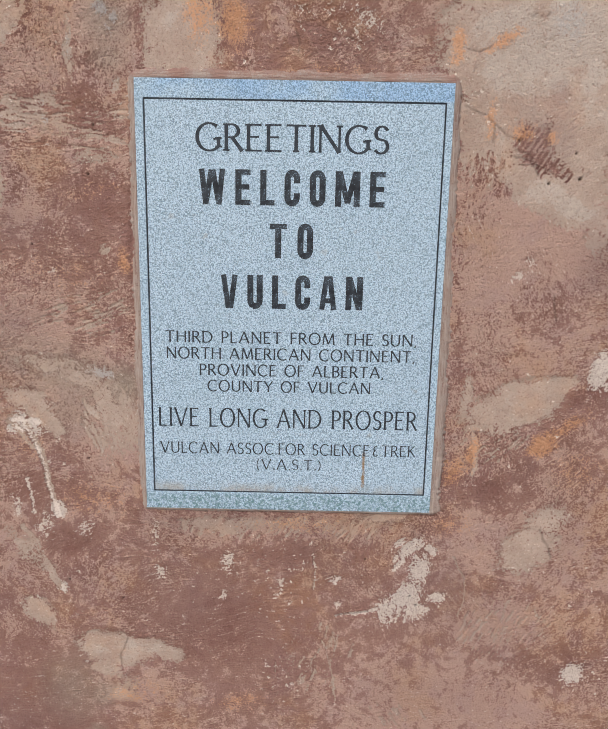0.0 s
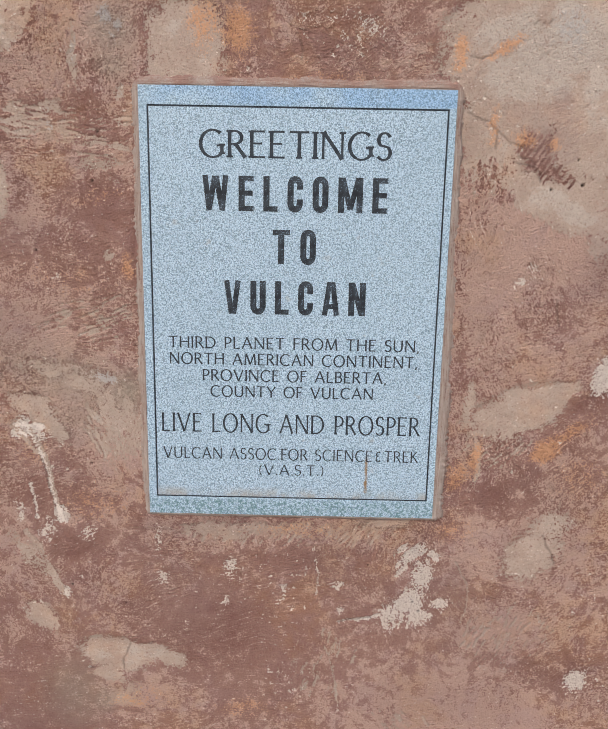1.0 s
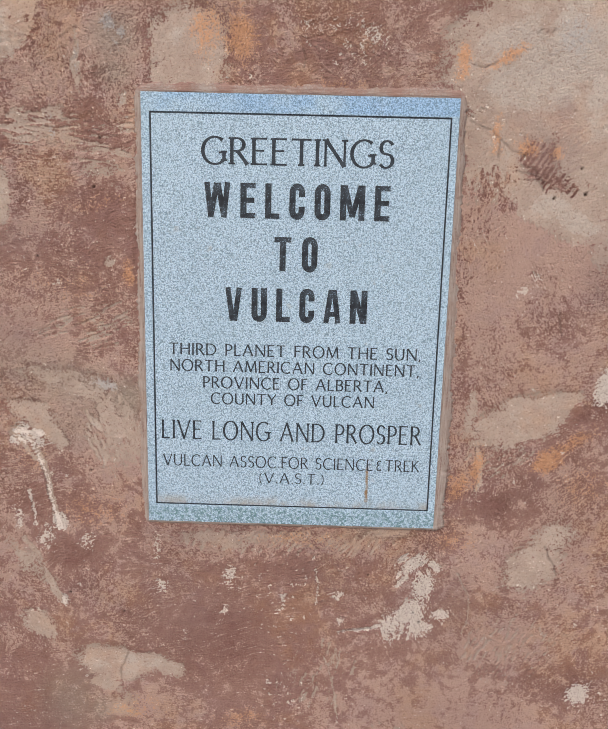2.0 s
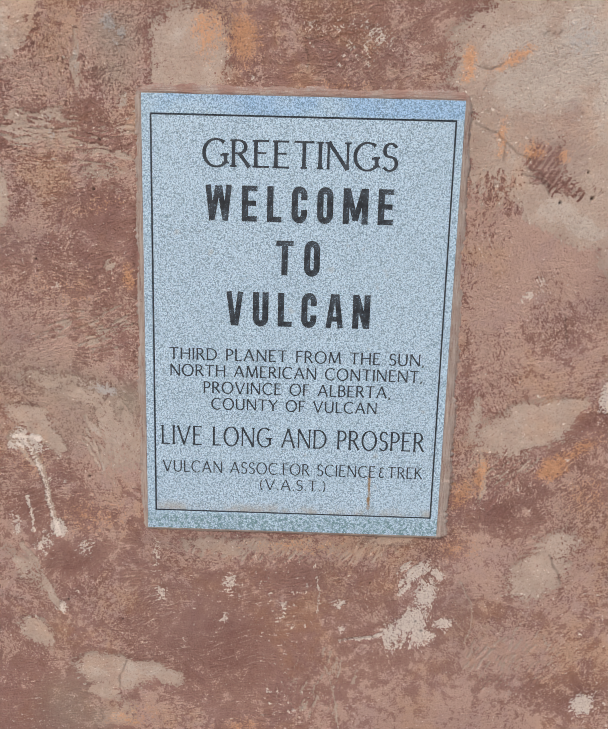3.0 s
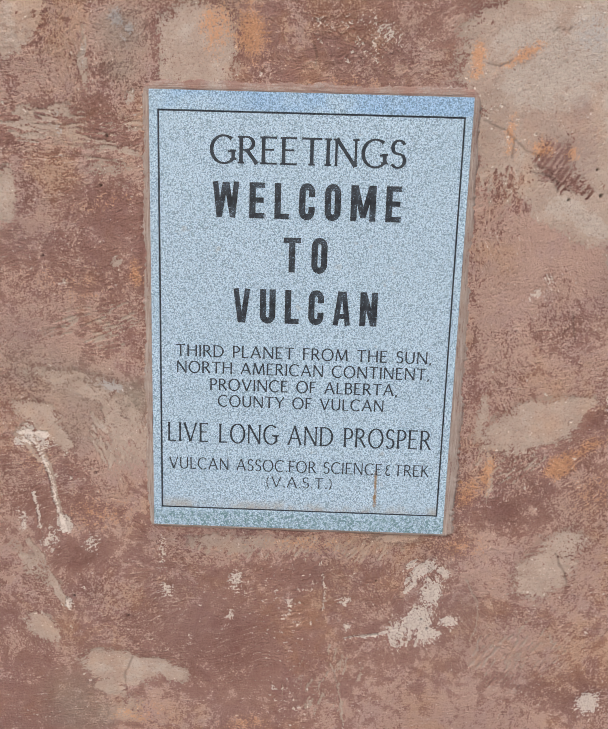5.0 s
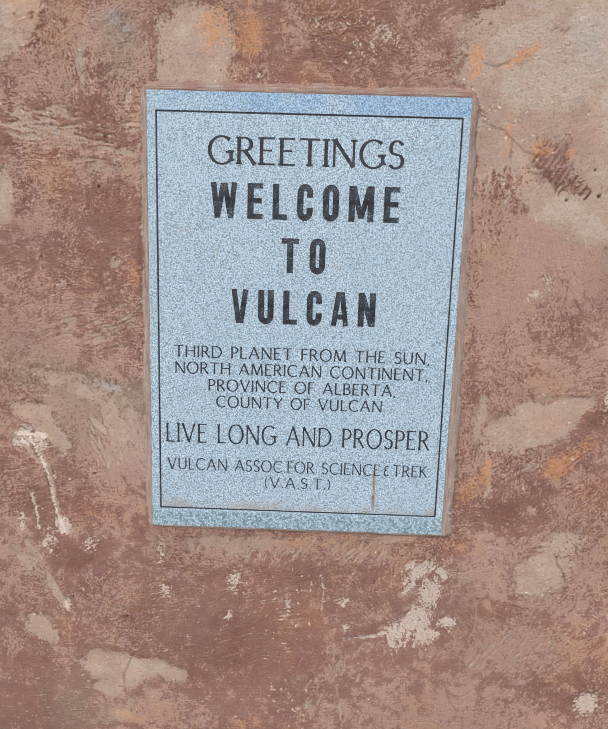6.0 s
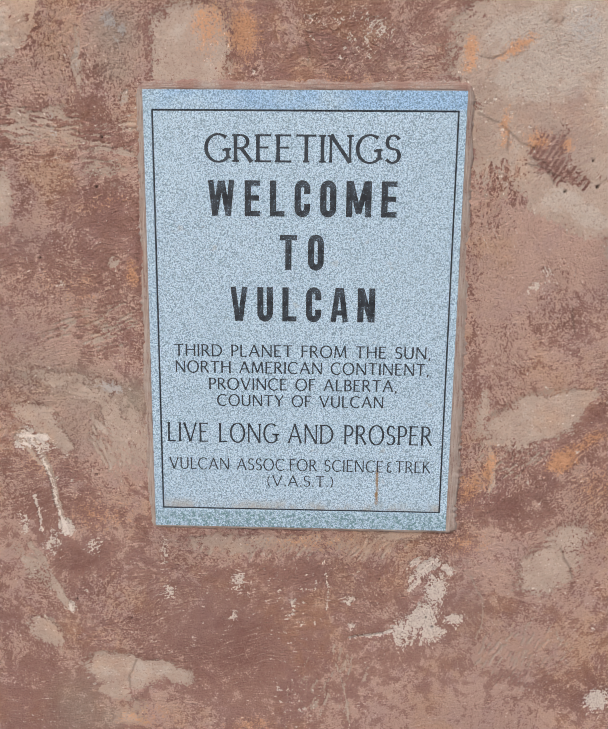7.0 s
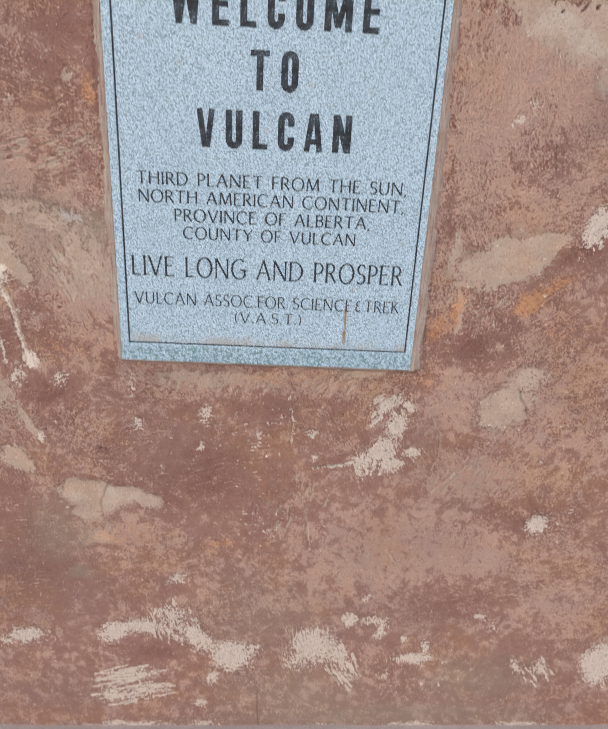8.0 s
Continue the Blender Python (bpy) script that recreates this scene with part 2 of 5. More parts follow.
def mortar_material():
    """Grey-pink pointing, drawn along the joint with a narrow tool."""
    s = Shader("mortar", 0.9, 0.2)
    p = s.place
    grain = s.noise(p, 300, 3.0, 0.65)
    cloud = s.noise(p, 30, 3.0, 0.6)
    along = s.noise(s.vec("MULTIPLY", p, (420.0, 60.0, 24.0)), 1.0, 3.0, 0.6)
    across = s.noise(s.vec("MULTIPLY", p, (24.0, 60.0, 420.0)), 1.0, 3.0, 0.6)
    lines = s.lerp(s.field("level"), along, across)
    colour = s.mix(s.step(cloud, 0.3, 0.7), MORTAR_TAN, MORTAR_GREY)
    colour = s.mix(s.step(lines, 0.52, 0.62, 0, 0.5), colour, MORTAR_PALE)
    colour = s.mix(s.step(s.math("ADD", s.field("paint"), s.math("SUBTRACT", grain, 0.5)), 0.35, 0.75, 0, 0.75), colour, BRICK_RED)
    colour = s.mix(s.step(s.math("ADD", lines, s.math("MULTIPLY", s.math("SUBTRACT", grain, 0.5), 0.6)), 0.42, 0.34, 0, 0.55), colour, DARK_RED)
    return s.finish(colour, s.math("ADD", grain, s.math("MULTIPLY", lines, 1.5)), 0.002, 1.0)


def ground_material(name, a, b):
    s = Shader(name, 0.92, 0.2)
    p = s.place
    cloud = s.noise(p, 3.0, 5.0, 0.65)
    grain = s.noise(p, 180, 4.0, 0.7)
    colour = s.mix(s.step(cloud, 0.3, 0.7), a, b)
    colour = s.mix(s.step(grain, 0.5, 0.75, 0, 0.5), colour, PIT_BROWN)
    return s.finish(colour, grain, 0.002, 0.7)


# base colours
DEEP_RED, BRICK_RED, RUST_RED, DARK_RED = (0.305, 0.155, 0.122), (0.365, 0.197, 0.156), (0.390, 0.196, 0.142), (0.235, 0.110, 0.090)
UMBER_RED, MAUVE_RED, BLUE_CEMENT = (0.380, 0.186, 0.116), (0.335, 0.176, 0.150), (0.50, 0.485, 0.475)
PEACH, DUSTY_PINK = (0.625, 0.398, 0.272), (0.575, 0.392, 0.340)
OLIVE_WASH, SAND = (0.325, 0.255, 0.197), (0.56, 0.445, 0.350)
SALMON, PALE_SALMON = (0.575, 0.368, 0.295), (0.66, 0.462, 0.375)
MAUVE_WASH, GREY_WASH = (0.31, 0.205, 0.190), (0.400, 0.330, 0.262)
GREY_PLASTER, TAN_PLASTER, PALE_PLASTER = (0.600, 0.520, 0.445), (0.49, 0.370, 0.295), (0.56, 0.445, 0.365)
ORANGE_WASH, CREAM_CHIP, PALE_CHIP, PIT_BROWN = (0.70, 0.360, 0.190), (0.69, 0.555, 0.475), (0.86, 0.755, 0.665), (0.055, 0.032, 0.025)
GRANITE_LIGHT, GRANITE_MID, GRANITE_SHADE = (0.655, 0.806, 0.918), (0.33, 0.473, 0.60), (0.105, 0.175, 0.235)
BORDER_LIGHT, BORDER_MID, BORDER_SHADE = (0.655, 0.815, 0.915), (0.33, 0.48, 0.62), (0.11, 0.185, 0.26)
INK_SOFT = (0.014, 0.021, 0.032)
INK, INK_GREY, RUST_DRIP, SEEP_BROWN = (0.010, 0.013, 0.018), (0.048, 0.060, 0.076), (0.30, 0.17, 0.065), (0.42, 0.38, 0.33)
MORTAR_TAN, MORTAR_GREY, MORTAR_PALE = (0.42, 0.315, 0.262), (0.47, 0.385, 0.335), (0.60, 0.50, 0.43)

STUCCO = stucco_material()
GRANITE = granite_material("honed_granite", GRANITE_LIGHT, GRANITE_MID, GRANITE_SHADE, 0.505, True, 0.45)
GRANITE_EDGE = granite_material("steeled_granite", BORDER_LIGHT, BORDER_MID, BORDER_SHADE, 0.50, False, 0.6)
ENAMEL_WORN, ENAMEL_FINE = enamel_material("worn_black_enamel", 0.585, INK), enamel_material("black_enamel", 0.70, INK_SOFT)
MORTAR = mortar_material()
CONCRETE, GRAVEL = ground_material("concrete", (0.30, 0.26, 0.25), (0.40, 0.34, 0.33)), ground_material("gravel", (0.20, 0.18, 0.15), (0.30, 0.27, 0.23))

# ---------------------------------------------------------------- the weathered wall


def grain_noise(x, z, size, seed, octaves=3, gain=0.5):
    """Gradient noise, about -1 to 1, on arrays of places; size: metres of the largest lumps."""
    total, power, reach = np.zeros_like(x), 1.0, 0.0
    for k in range(octaves):
        u, v = x / size * 2**k + 17.3 * seed, z / size * 2**k - 9.1 * seed
        i, j = np.floor(u), np.floor(v)
        fu, fv = u - i, v - j
        su, sv = fu * fu * fu * (fu * (fu * 6 - 15) + 10), fv * fv * fv * (fv * (fv * 6 - 15) + 10)

        def corner(a, b):
            h = np.sin((i + a) * 127.1 + (j + b) * 311.7 + seed * 74.7 + k * 13.1) * 43758.5453
            ang = 2 * math.pi * (h - np.floor(h))
            return np.cos(ang) * (fu - a) + np.sin(ang) * (fv - b)

        low = corner(0, 0) * (1 - su) + corner(1, 0) * su
        high = corner(0, 1) * (1 - su) + corner(1, 1) * su
        total += power * 1.6 * (low * (1 - sv) + high * sv)
        reach += power
        power *= gain
    return total / reach


TAN, CREAM, ORANGE, GREY, MAUVE, DARK, LIGHT, SLANT, BACK, UPRIGHT, ROUGH, CRACK, BLUE, FLOATED = "tan cream orange grey mauve dark light slant back upright rough crack blue floated".split()
STEP = 0.0022
WALL_X0, WALL_X1, WALL_Z0, WALL_Z1, WALL_THICK = -3.4, 3.6, -0.35, 2.75, 0.45
xs = np.concatenate([np.linspace(WALL_X0, -0.84, 26)[:-1], np.arange(-0.84, 1.02, STEP), np.linspace(1.02, WALL_X1, 26)])
zs = np.concatenate([np.linspace(WALL_Z0, -0.06, 8)[:-1], np.arange(-0.06, 2.24, STEP), np.linspace(2.24, WALL_Z1, 10)])
GX, GZ = np.meshgrid(xs, zs)
# every edge wanders a little, coarse and fine
BX = GX + 0.014 * grain_noise(GX, GZ, 0.07, 1, 4) + 0.004 * grain_noise(GX, GZ, 0.012, 2, 2)
BZ = GZ + 0.014 * grain_noise(GX, GZ, 0.07, 3, 4) + 0.004 * grain_noise(GX, GZ, 0.012, 4, 2)
fields = {name: np.zeros_like(GX) for name in (TAN, CREAM, ORANGE, GREY, MAUVE, DARK, LIGHT, SLANT, BACK, UPRIGHT, ROUGH, CRACK, BLUE, FLOATED)}
pits = np.zeros_like(GX)


def window(x0, x1, z0, z1):
    """The part of the grid that covers a stretch of the wall."""
    i0, i1 = np.searchsorted(xs, (x0, x1))
    j0, j1 = np.searchsorted(zs, (z0, z1))
    return slice(j0, j1), slice(i0, i1)


def blot(kind, x, z, rx, rz, degrees, strength):
    """A worn or painted-in patch of one kind: strongest at its middle, fading to a wandering edge."""
    r = max(rx, rz) * 1.8 + 0.03
    w = window(x - r, x + r, z - r, z + r)
    c, s = math.cos(radians(degrees)), math.sin(radians(degrees))
    dx, dz = BX[w] - x, BZ[w] - z
    d = np.hypot((c * dx + s * dz) / rx, (c * dz - s * dx) / rz)
    # bare plaster ends abruptly, washes fade slowly
    steep = 1.25 if kind == TAN else 0.85
    value = strength * np.clip(0.44 + steep * (0.95 - d), 0, 1)
    fields[kind][w] = np.maximum(fields[kind][w], value)


def scrape(kind, half, *way, top=None):
    """A narrow mark along a bent line."""
    soft = half + {CRACK: 0.002, DARK: 0.0026, TAN: 0.004}.get(kind, 0.0045)
    for (x0, z0), (x1, z1) in zip(way, way[1:]):
        w = window(min(x0, x1) - 0.05, max(x0, x1) + 0.05, min(z0, z1) - 0.05, max(z0, z1) + 0.05)
        px, pz = (GX[w] * 0.6 + BX[w] * 0.4), (GZ[w] * 0.6 + BZ[w] * 0.4)
        n = (x1 - x0) ** 2 + (z1 - z0) ** 2
        t = np.clip(((px - x0) * (x1 - x0) + (pz - z0) * (z1 - z0)) / n, 0, 1)
        d = np.hypot(px - x0 - t * (x1 - x0), pz - z0 - t * (z1 - z0))
        full = top or {CRACK: 0.42, DARK: 1.7}.get(kind, 1.0)
        broken = 1.0 if kind == CRACK else 0.78 + 0.45 * grain_noise(GX[w], GZ[w], 0.03, 31, 2)
        fields[kind][w] = np.maximum(fields[kind][w], full * broken * np.clip((soft - d) / (soft - 0.5 * half), 0, 1))


def hatch(kind, x, z, rx, rz, degrees, shortest, longest, count, top):
    """A bundle of short brush or scraper marks, about one way, strewn over an oval."""
    dice = random.Random(round(1000 * (x + 7 * z)))
    for _ in range(count):
        a, r = dice.uniform(0, 2 * math.pi), math.sqrt(dice.random())
        cx, cz = x + rx * r * math.cos(a), z + rz * r * math.sin(a)
        way, reach = radians(degrees + dice.gauss(0, 7)), 0.5 * dice.uniform(shortest, longest)
        dx, dz = reach * math.cos(way), reach * math.sin(way)
        scrape(kind, dice.uniform(0.0004, 0.0014), (cx - dx, cz - dz), (cx + dx, cz + dz), top=top * dice.uniform(1.1, 1.8))


def hole(x, z, r):
    """A small round pin hole."""
    w = window(x - 0.02, x + 0.02, z - 0.02, z + 0.02)
    d = np.clip(1.35 - np.hypot(GX[w] - x, GZ[w] - z) / max(r, 0.0022), 0, 1)
    pits[w] = np.maximum(pits[w], d)
    fields[CRACK][w] = np.maximum(fields[CRACK][w], 0.95 * d)


# tan
# rough
blot(ROUGH, -0.473, 2.046, 0.102, 0.048, 1, 1)
# dark
blot(DARK, 0.350, 1.549, 0.009, 0.013, 1, 0.9)
# tan
blot(TAN, 0.560, 2.072, 0.144, 0.128, 1, 1.4)
blot(TAN, 0.371, 1.888, 0.074, 0.068, 1, 1.1)
blot(TAN, 0.542, 1.740, 0.086, 0.034, -23, 1.4)
# light
blot(LIGHT, -0.375, 1.260, 0.078, 0.082, 1, 1.1)
# slant
blot(SLANT, -0.375, 1.260, 0.088, 0.113, 1, 1)
# light
blot(LIGHT, -0.547, 1.317, 0.068, 0.040, -19, 1)
# tan
blot(TAN, -0.316, 1.271, 0.035, 0.062, -19, 0.66)
blot(TAN, -0.511, 1.283, 0.049, 0.023, -39, 0.9)
# cream
blot(CREAM, -0.536, 1.272, 0.025, 0.016, -39, 0.9)
# tan
blot(TAN, -0.208, 2.039, 0.079, 0.084, 1, 1.1)
blot(TAN, -0.266, 1.993, 0.026, 0.025, 1, 0.8)
blot(TAN, 0.456, 2.030, 0.183, 0.136, 9, 1.45)
blot(TAN, 0.565, 1.900, 0.079, 0.111, 1, 1.1)
blot(TAN, 0.337, 1.871, 0.036, 0.102, 1, 0.6)
blot(TAN, 0.397, 1.838, 0.066, 0.087, -9, 0.62)
blot(TAN, 0.508, 1.757, 0.108, 0.041, -23, 1.3)
blot(TAN, 0.561, 1.771, 0.063, 0.048, 1, 0.9)
blot(TAN, 0.476, 1.338, 0.112, 0.052, 21, 1.05)
blot(TAN, 0.554, 1.379, 0.043, 0.024, 21, 0.9)
blot(TAN, 0.519, 1.008, 0.075, 0.053, 31, 0.9)
blot(TAN, -0.380, 0.748, 0.095, 0.040, -5, 1.25)
blot(TAN, -0.259, 0.739, 0.044, 0.026, -14, 1.1)
blot(TAN, -0.311, 0.753, 0.053, 0.029, -3, 1.15)
blot(TAN, -0.413, 0.699, 0.043, 0.024, -9, 0.9)
blot(TAN, -0.553, 0.841, 0.048, 0.030, -34, 0.9)
blot(TAN, -0.476, 1.919, 0.026, 0.015, 1, 0.7)
blot(TAN, -0.438, 1.374, 0.059, 0.018, -24, 0.75)
blot(TAN, -0.373, 1.311, 0.059, 0.018, -49, 0.8)
blot(TAN, -0.547, 1.327, 0.054, 0.026, -19, 0.95)
# light
blot(LIGHT, -0.351, 1.942, 0.035, 0.050, 1, 0.8)
blot(LIGHT, -0.515, 1.804, 0.072, 0.044, 1, 0.9)
# tan
blot(TAN, -0.388, 1.810, 0.054, 0.012, 13, 0.6)
blot(TAN, -0.378, 1.311, 0.029, 0.082, 1, 0.55)
blot(TAN, -0.368, 0.646, 0.043, 0.048, 1, 0.6)
blot(TAN, 0.606, 1.692, 0.036, 0.054, 1, 0.7)
blot(TAN, 0.363, 1.356, 0.021, 0.060, 1, 0.65)
blot(TAN, 0.563, 1.080, 0.060, 0.043, 31, 0.65)
blot(TAN, -0.569, 0.990, 0.072, 0.025, -44, 0.65)
blot(TAN, -0.373, 1.637, 0.013, 0.013, 1, 0.9)
# cream
blot(CREAM, -0.564, 1.285, 0.021, 0.020, 1, 1)
blot(CREAM, -0.588, 1.268, 0.014, 0.010, 1, 0.8)
blot(CREAM, -0.501, 1.081, 0.020, 0.017, 1, 1.2)
blot(CREAM, -0.525, 1.046, 0.020, 0.030, 1, 0.55)
blot(CREAM, -0.439, 1.047, 0.024, 0.024, 1, 0.5)
blot(CREAM, -0.493, 0.899, 0.013, 0.012, 1, 0.8)
blot(CREAM, -0.280, 0.942, 0.013, 0.025, -19, 0.66)
blot(CREAM, -0.288, 1.029, 0.010, 0.048, 1, 0.5)
blot(CREAM, -0.134, 0.968, 0.015, 0.029, -19, 0.72)
blot(CREAM, -0.142, 0.887, 0.010, 0.016, 1, 0.52)
blot(CREAM, 0.103, 0.933, 0.018, 0.013, -9, 0.75)
blot(CREAM, 0.112, 0.869, 0.008, 0.009, 1, 0.8)
blot(CREAM, 0.290, 0.962, 0.024, 0.036, -9, 1.05)
blot(CREAM, 0.259, 0.890, 0.048, 0.025, 39, 1.05)
blot(CREAM, 0.286, 0.862, 0.025, 0.032, 21, 1.05)
blot(CREAM, 0.219, 0.858, 0.019, 0.039, 1, 0.75)
blot(CREAM, 0.330, 0.889, 0.018, 0.014, 21, 1)
blot(CREAM, 0.311, 1.006, 0.020, 0.011, -24, 1)
blot(CREAM, 0.263, 1.002, 0.039, 0.011, 46, 0.85)
blot(CREAM, 0.647, 0.706, 0.025, 0.026, -19, 1.2)
blot(CREAM, 0.639, 1.411, 0.023, 0.043, -9, 1.2)
blot(CREAM, 0.470, 1.628, 0.013, 0.009, 31, 0.75)
blot(CREAM, 0.453, 1.602, 0.024, 0.009, 21, 0.55)
blot(CREAM, 0.133, 2.073, 0.042, 0.021, -34, 0.42)
blot(CREAM, 0.008, 2.086, 0.026, 0.011, -9, 0.42)
blot(CREAM, -0.588, 1.087, 0.010, 0.032, 1, 0.6)
blot(CREAM, -0.590, 0.318, 0.049, 0.029, 9, 1)
blot(CREAM, -0.364, 0.340, 0.054, 0.029, 18, 0.95)
blot(CREAM, -0.292, 0.362, 0.054, 0.026, -2, 0.9)
blot(CREAM, -0.221, 0.387, 0.049, 0.049, -37, 0.6)
blot(CREAM, -0.158, 0.328, 0.034, 0.060, 38, 0.9)
blot(CREAM, -0.069, 0.264, 0.056, 0.052, 18, 1.05)
blot(CREAM, -0.015, 0.293, 0.023, 0.021, 23, 0.8)
blot(CREAM, -0.201, 0.514, 0.028, 0.019, 28, 0.6)
blot(CREAM, -0.324, 0.197, 0.091, 0.023, 12, 0.6)
blot(CREAM, -0.389, 0.124, 0.047, 0.036, 23, 0.6)
blot(CREAM, -0.315, 0.130, 0.083, 0.029, 9, 0.6)
blot(CREAM, -0.120, 0.192, 0.018, 0.035, -27, 0.65)
blot(CREAM, 0.137, 0.309, 0.058, 0.064, 43, 1.05)
blot(CREAM, 0.203, 0.284, 0.028, 0.093, 28, 0.7)
blot(CREAM, 0.101, 0.256, 0.046, 0.045, 33, 0.6)
blot(CREAM, 0.231, 0.395, 0.020, 0.021, 3, 0.9)
blot(CREAM, 0.290, 0.397, 0.033, 0.020, -7, 0.75)
blot(CREAM, 0.309, 0.356, 0.016, 0.036, -17, 0.75)
blot(CREAM, 0.368, 0.336, 0.013, 0.014, 3, 0.8)
blot(CREAM, 0.405, 0.274, 0.054, 0.024, 3, 0.85)
blot(CREAM, 0.427, 0.315, 0.012, 0.021, 3, 0.7)
blot(CREAM, 0.558, 0.414, 0.017, 0.012, 3, 0.8)
blot(CREAM, 0.596, 0.384, 0.012, 0.020, 3, 0.6)
blot(CREAM, 0.897, 0.269, 0.048, 0.075, 3, 1.1)
blot(CREAM, 0.741, 0.250, 0.023, 0.035, 23, 0.6)
blot(CREAM, 0.680, 0.258, 0.016, 0.041, 28, 0.6)
blot(CREAM, -0.155, 0.097, 0.021, 0.018, 18, 0.75)
blot(CREAM, -0.346, 0.007, 0.133, 0.016, 3, 0.75)
blot(CREAM, 0.419, 0.026, 0.073, 0.014, 3, 0.8)
blot(CREAM, 0.717, 0.034, 0.073, 0.016, 3, 0.8)
blot(CREAM, 0.189, 0.015, 0.073, 0.011, 3, 0.6)
blot(CREAM, -0.143, 0.016, 0.048, 0.014, 3, 0.6)
blot(CREAM, 0.266, 0.464, 0.013, 0.012, 3, 0.6)
blot(CREAM, 0.337, 0.214, 0.016, 0.013, 3, 0.6)
blot(CREAM, -0.648, 0.304, 0.018, 0.020, 3, 0.6)
# orange
blot(ORANGE, 0.532, 1.248, 0.033, 0.025, 51, 1.2)
blot(ORANGE, 0.577, 1.290, 0.058, 0.018, 31, 0.7)
blot(ORANGE, 0.387, 1.229, 0.016, 0.051, -9, 0.85)
blot(ORANGE, 0.350, 1.192, 0.029, 0.038, 1, 0.75)
blot(ORANGE, 0.390, 2.039, 0.052, 0.011, 23, 0.85)
blot(ORANGE, 0.304, 2.028, 0.016, 0.038, -14, 0.9)
blot(ORANGE, 0.377, 1.901, 0.014, 0.039, 1, 0.75)
blot(ORANGE, 0.434, 1.877, 0.026, 0.022, -9, 0.75)
blot(ORANGE, 0.498, 1.865, 0.018, 0.017, 31, 0.7)
blot(ORANGE, -0.113, 2.065, 0.034, 0.054, 11, 0.9)
blot(ORANGE, -0.178, 2.075, 0.039, 0.056, 1, 0.72)
blot(ORANGE, -0.334, 1.620, 0.017, 0.028, 1, 0.75)
blot(ORANGE, -0.400, 1.753, 0.081, 0.017, 9, 0.35)
blot(ORANGE, -0.473, 1.599, 0.111, 0.037, 1, 0.3)
blot(ORANGE, -0.428, 1.572, 0.083, 0.013, 7, 0.3)
blot(ORANGE, -0.347, 0.634, 0.075, 0.044, 1, 0.48)
blot(ORANGE, -0.101, 0.618, 0.065, 0.030, 1, 0.5)
blot(ORANGE, 0.343, 1.064, 0.060, 0.033, 1, 0.5)
blot(ORANGE, 0.021, 1.063, 0.123, 0.028, 1, 0.5)
blot(ORANGE, -0.421, 1.112, 0.090, 0.054, 1, 0.42)
blot(ORANGE, 0.611, 1.198, 0.060, 0.061, 1, 0.42)
blot(ORANGE, 0.058, 1.983, 0.105, 0.017, 1, 0.4)
blot(ORANGE, -0.554, 1.225, 0.049, 0.041, 1, 0.4)
# grey stains, some with faint lens haze put into the colour
# next: lens haze painted onto the red wall
blot(GREY, -0.560, 1.421, 0.085, 0.049, 1, 0.35)
# real grey stain left of the plaque, with painted haze mixed in
blot(GREY, -0.457, 1.379, 0.117, 0.060, -19, 0.6)
blot(GREY, -0.346, 1.361, 0.044, 0.044, -9, 1)
blot(GREY, -0.460, 1.309, 0.058, 0.060, -19, 0.4)
blot(GREY, -0.355, 2.060, 0.044, 0.040, 1, 0.8)
blot(GREY, -0.349, 2.000, 0.035, 0.032, 1, 0.55)
blot(GREY, 0.201, 1.085, 0.060, 0.017, 1, 0.7)
blot(GREY, -0.483, 1.881, 0.013, 0.020, 1, 0.6)
blot(GREY, -0.422, 0.633, 0.032, 0.032, 1, 0.6)
# next two: leftover lens haze, painted into the wall colour
blot(GREY, 0.001, 0.395, 0.141, 0.137, -17, 0.3)
blot(GREY, 0.107, 0.122, 0.200, 0.121, 3, 0.45)
blot(GREY, 0.574, 0.205, 0.150, 0.084, 3, 0.5)
blot(GREY, 0.339, 0.059, 0.390, 0.053, 3, 0.7)
blot(GREY, -0.486, 0.649, 0.066, 0.080, 3, 0.5)
blot(GREY, -0.437, 0.524, 0.025, 0.020, 3, 0.7)
# mauve
blot(MAUVE, 0.613, 1.629, 0.056, 0.083, 1, 0.9)
blot(MAUVE, 0.495, 1.937, 0.021, 0.033, -14, 0.8)
blot(MAUVE, 0.467, 1.907, 0.061, 0.043, -29, 0.5)
blot(MAUVE, -0.560, 1.688, 0.055, 0.036, 1, 0.7)
blot(MAUVE, -0.574, 1.493, 0.066, 0.048, 1, 0.8)
blot(MAUVE, 0.402, 0.795, 0.133, 0.117, 1, 0.55)
blot(MAUVE, -0.630, 0.566, 0.108, 0.075, 1, 0.6)
blot(MAUVE, 0.338, 0.638, 0.150, 0.096, 1, 0.55)
blot(MAUVE, -0.235, 0.885, 0.095, 0.101, 1, 0.5)
blot(MAUVE, 0.189, 1.977, 0.123, 0.025, 1, 0.5)
blot(MAUVE, -0.151, 1.075, 0.160, 0.032, 1, 0.4)
blot(MAUVE, 0.354, 0.886, 0.031, 0.092, 16, 0.8)
blot(MAUVE, 0.083, 0.993, 0.072, 0.066, 1, 0.55)
blot(MAUVE, -0.194, 0.008, 0.510, 0.043, 3, 0.8)
blot(MAUVE, 0.564, 0.101, 0.382, 0.070, 3, 0.6)
blot(MAUVE, -0.169, 0.008, 0.179, 0.054, 3, 0.6)
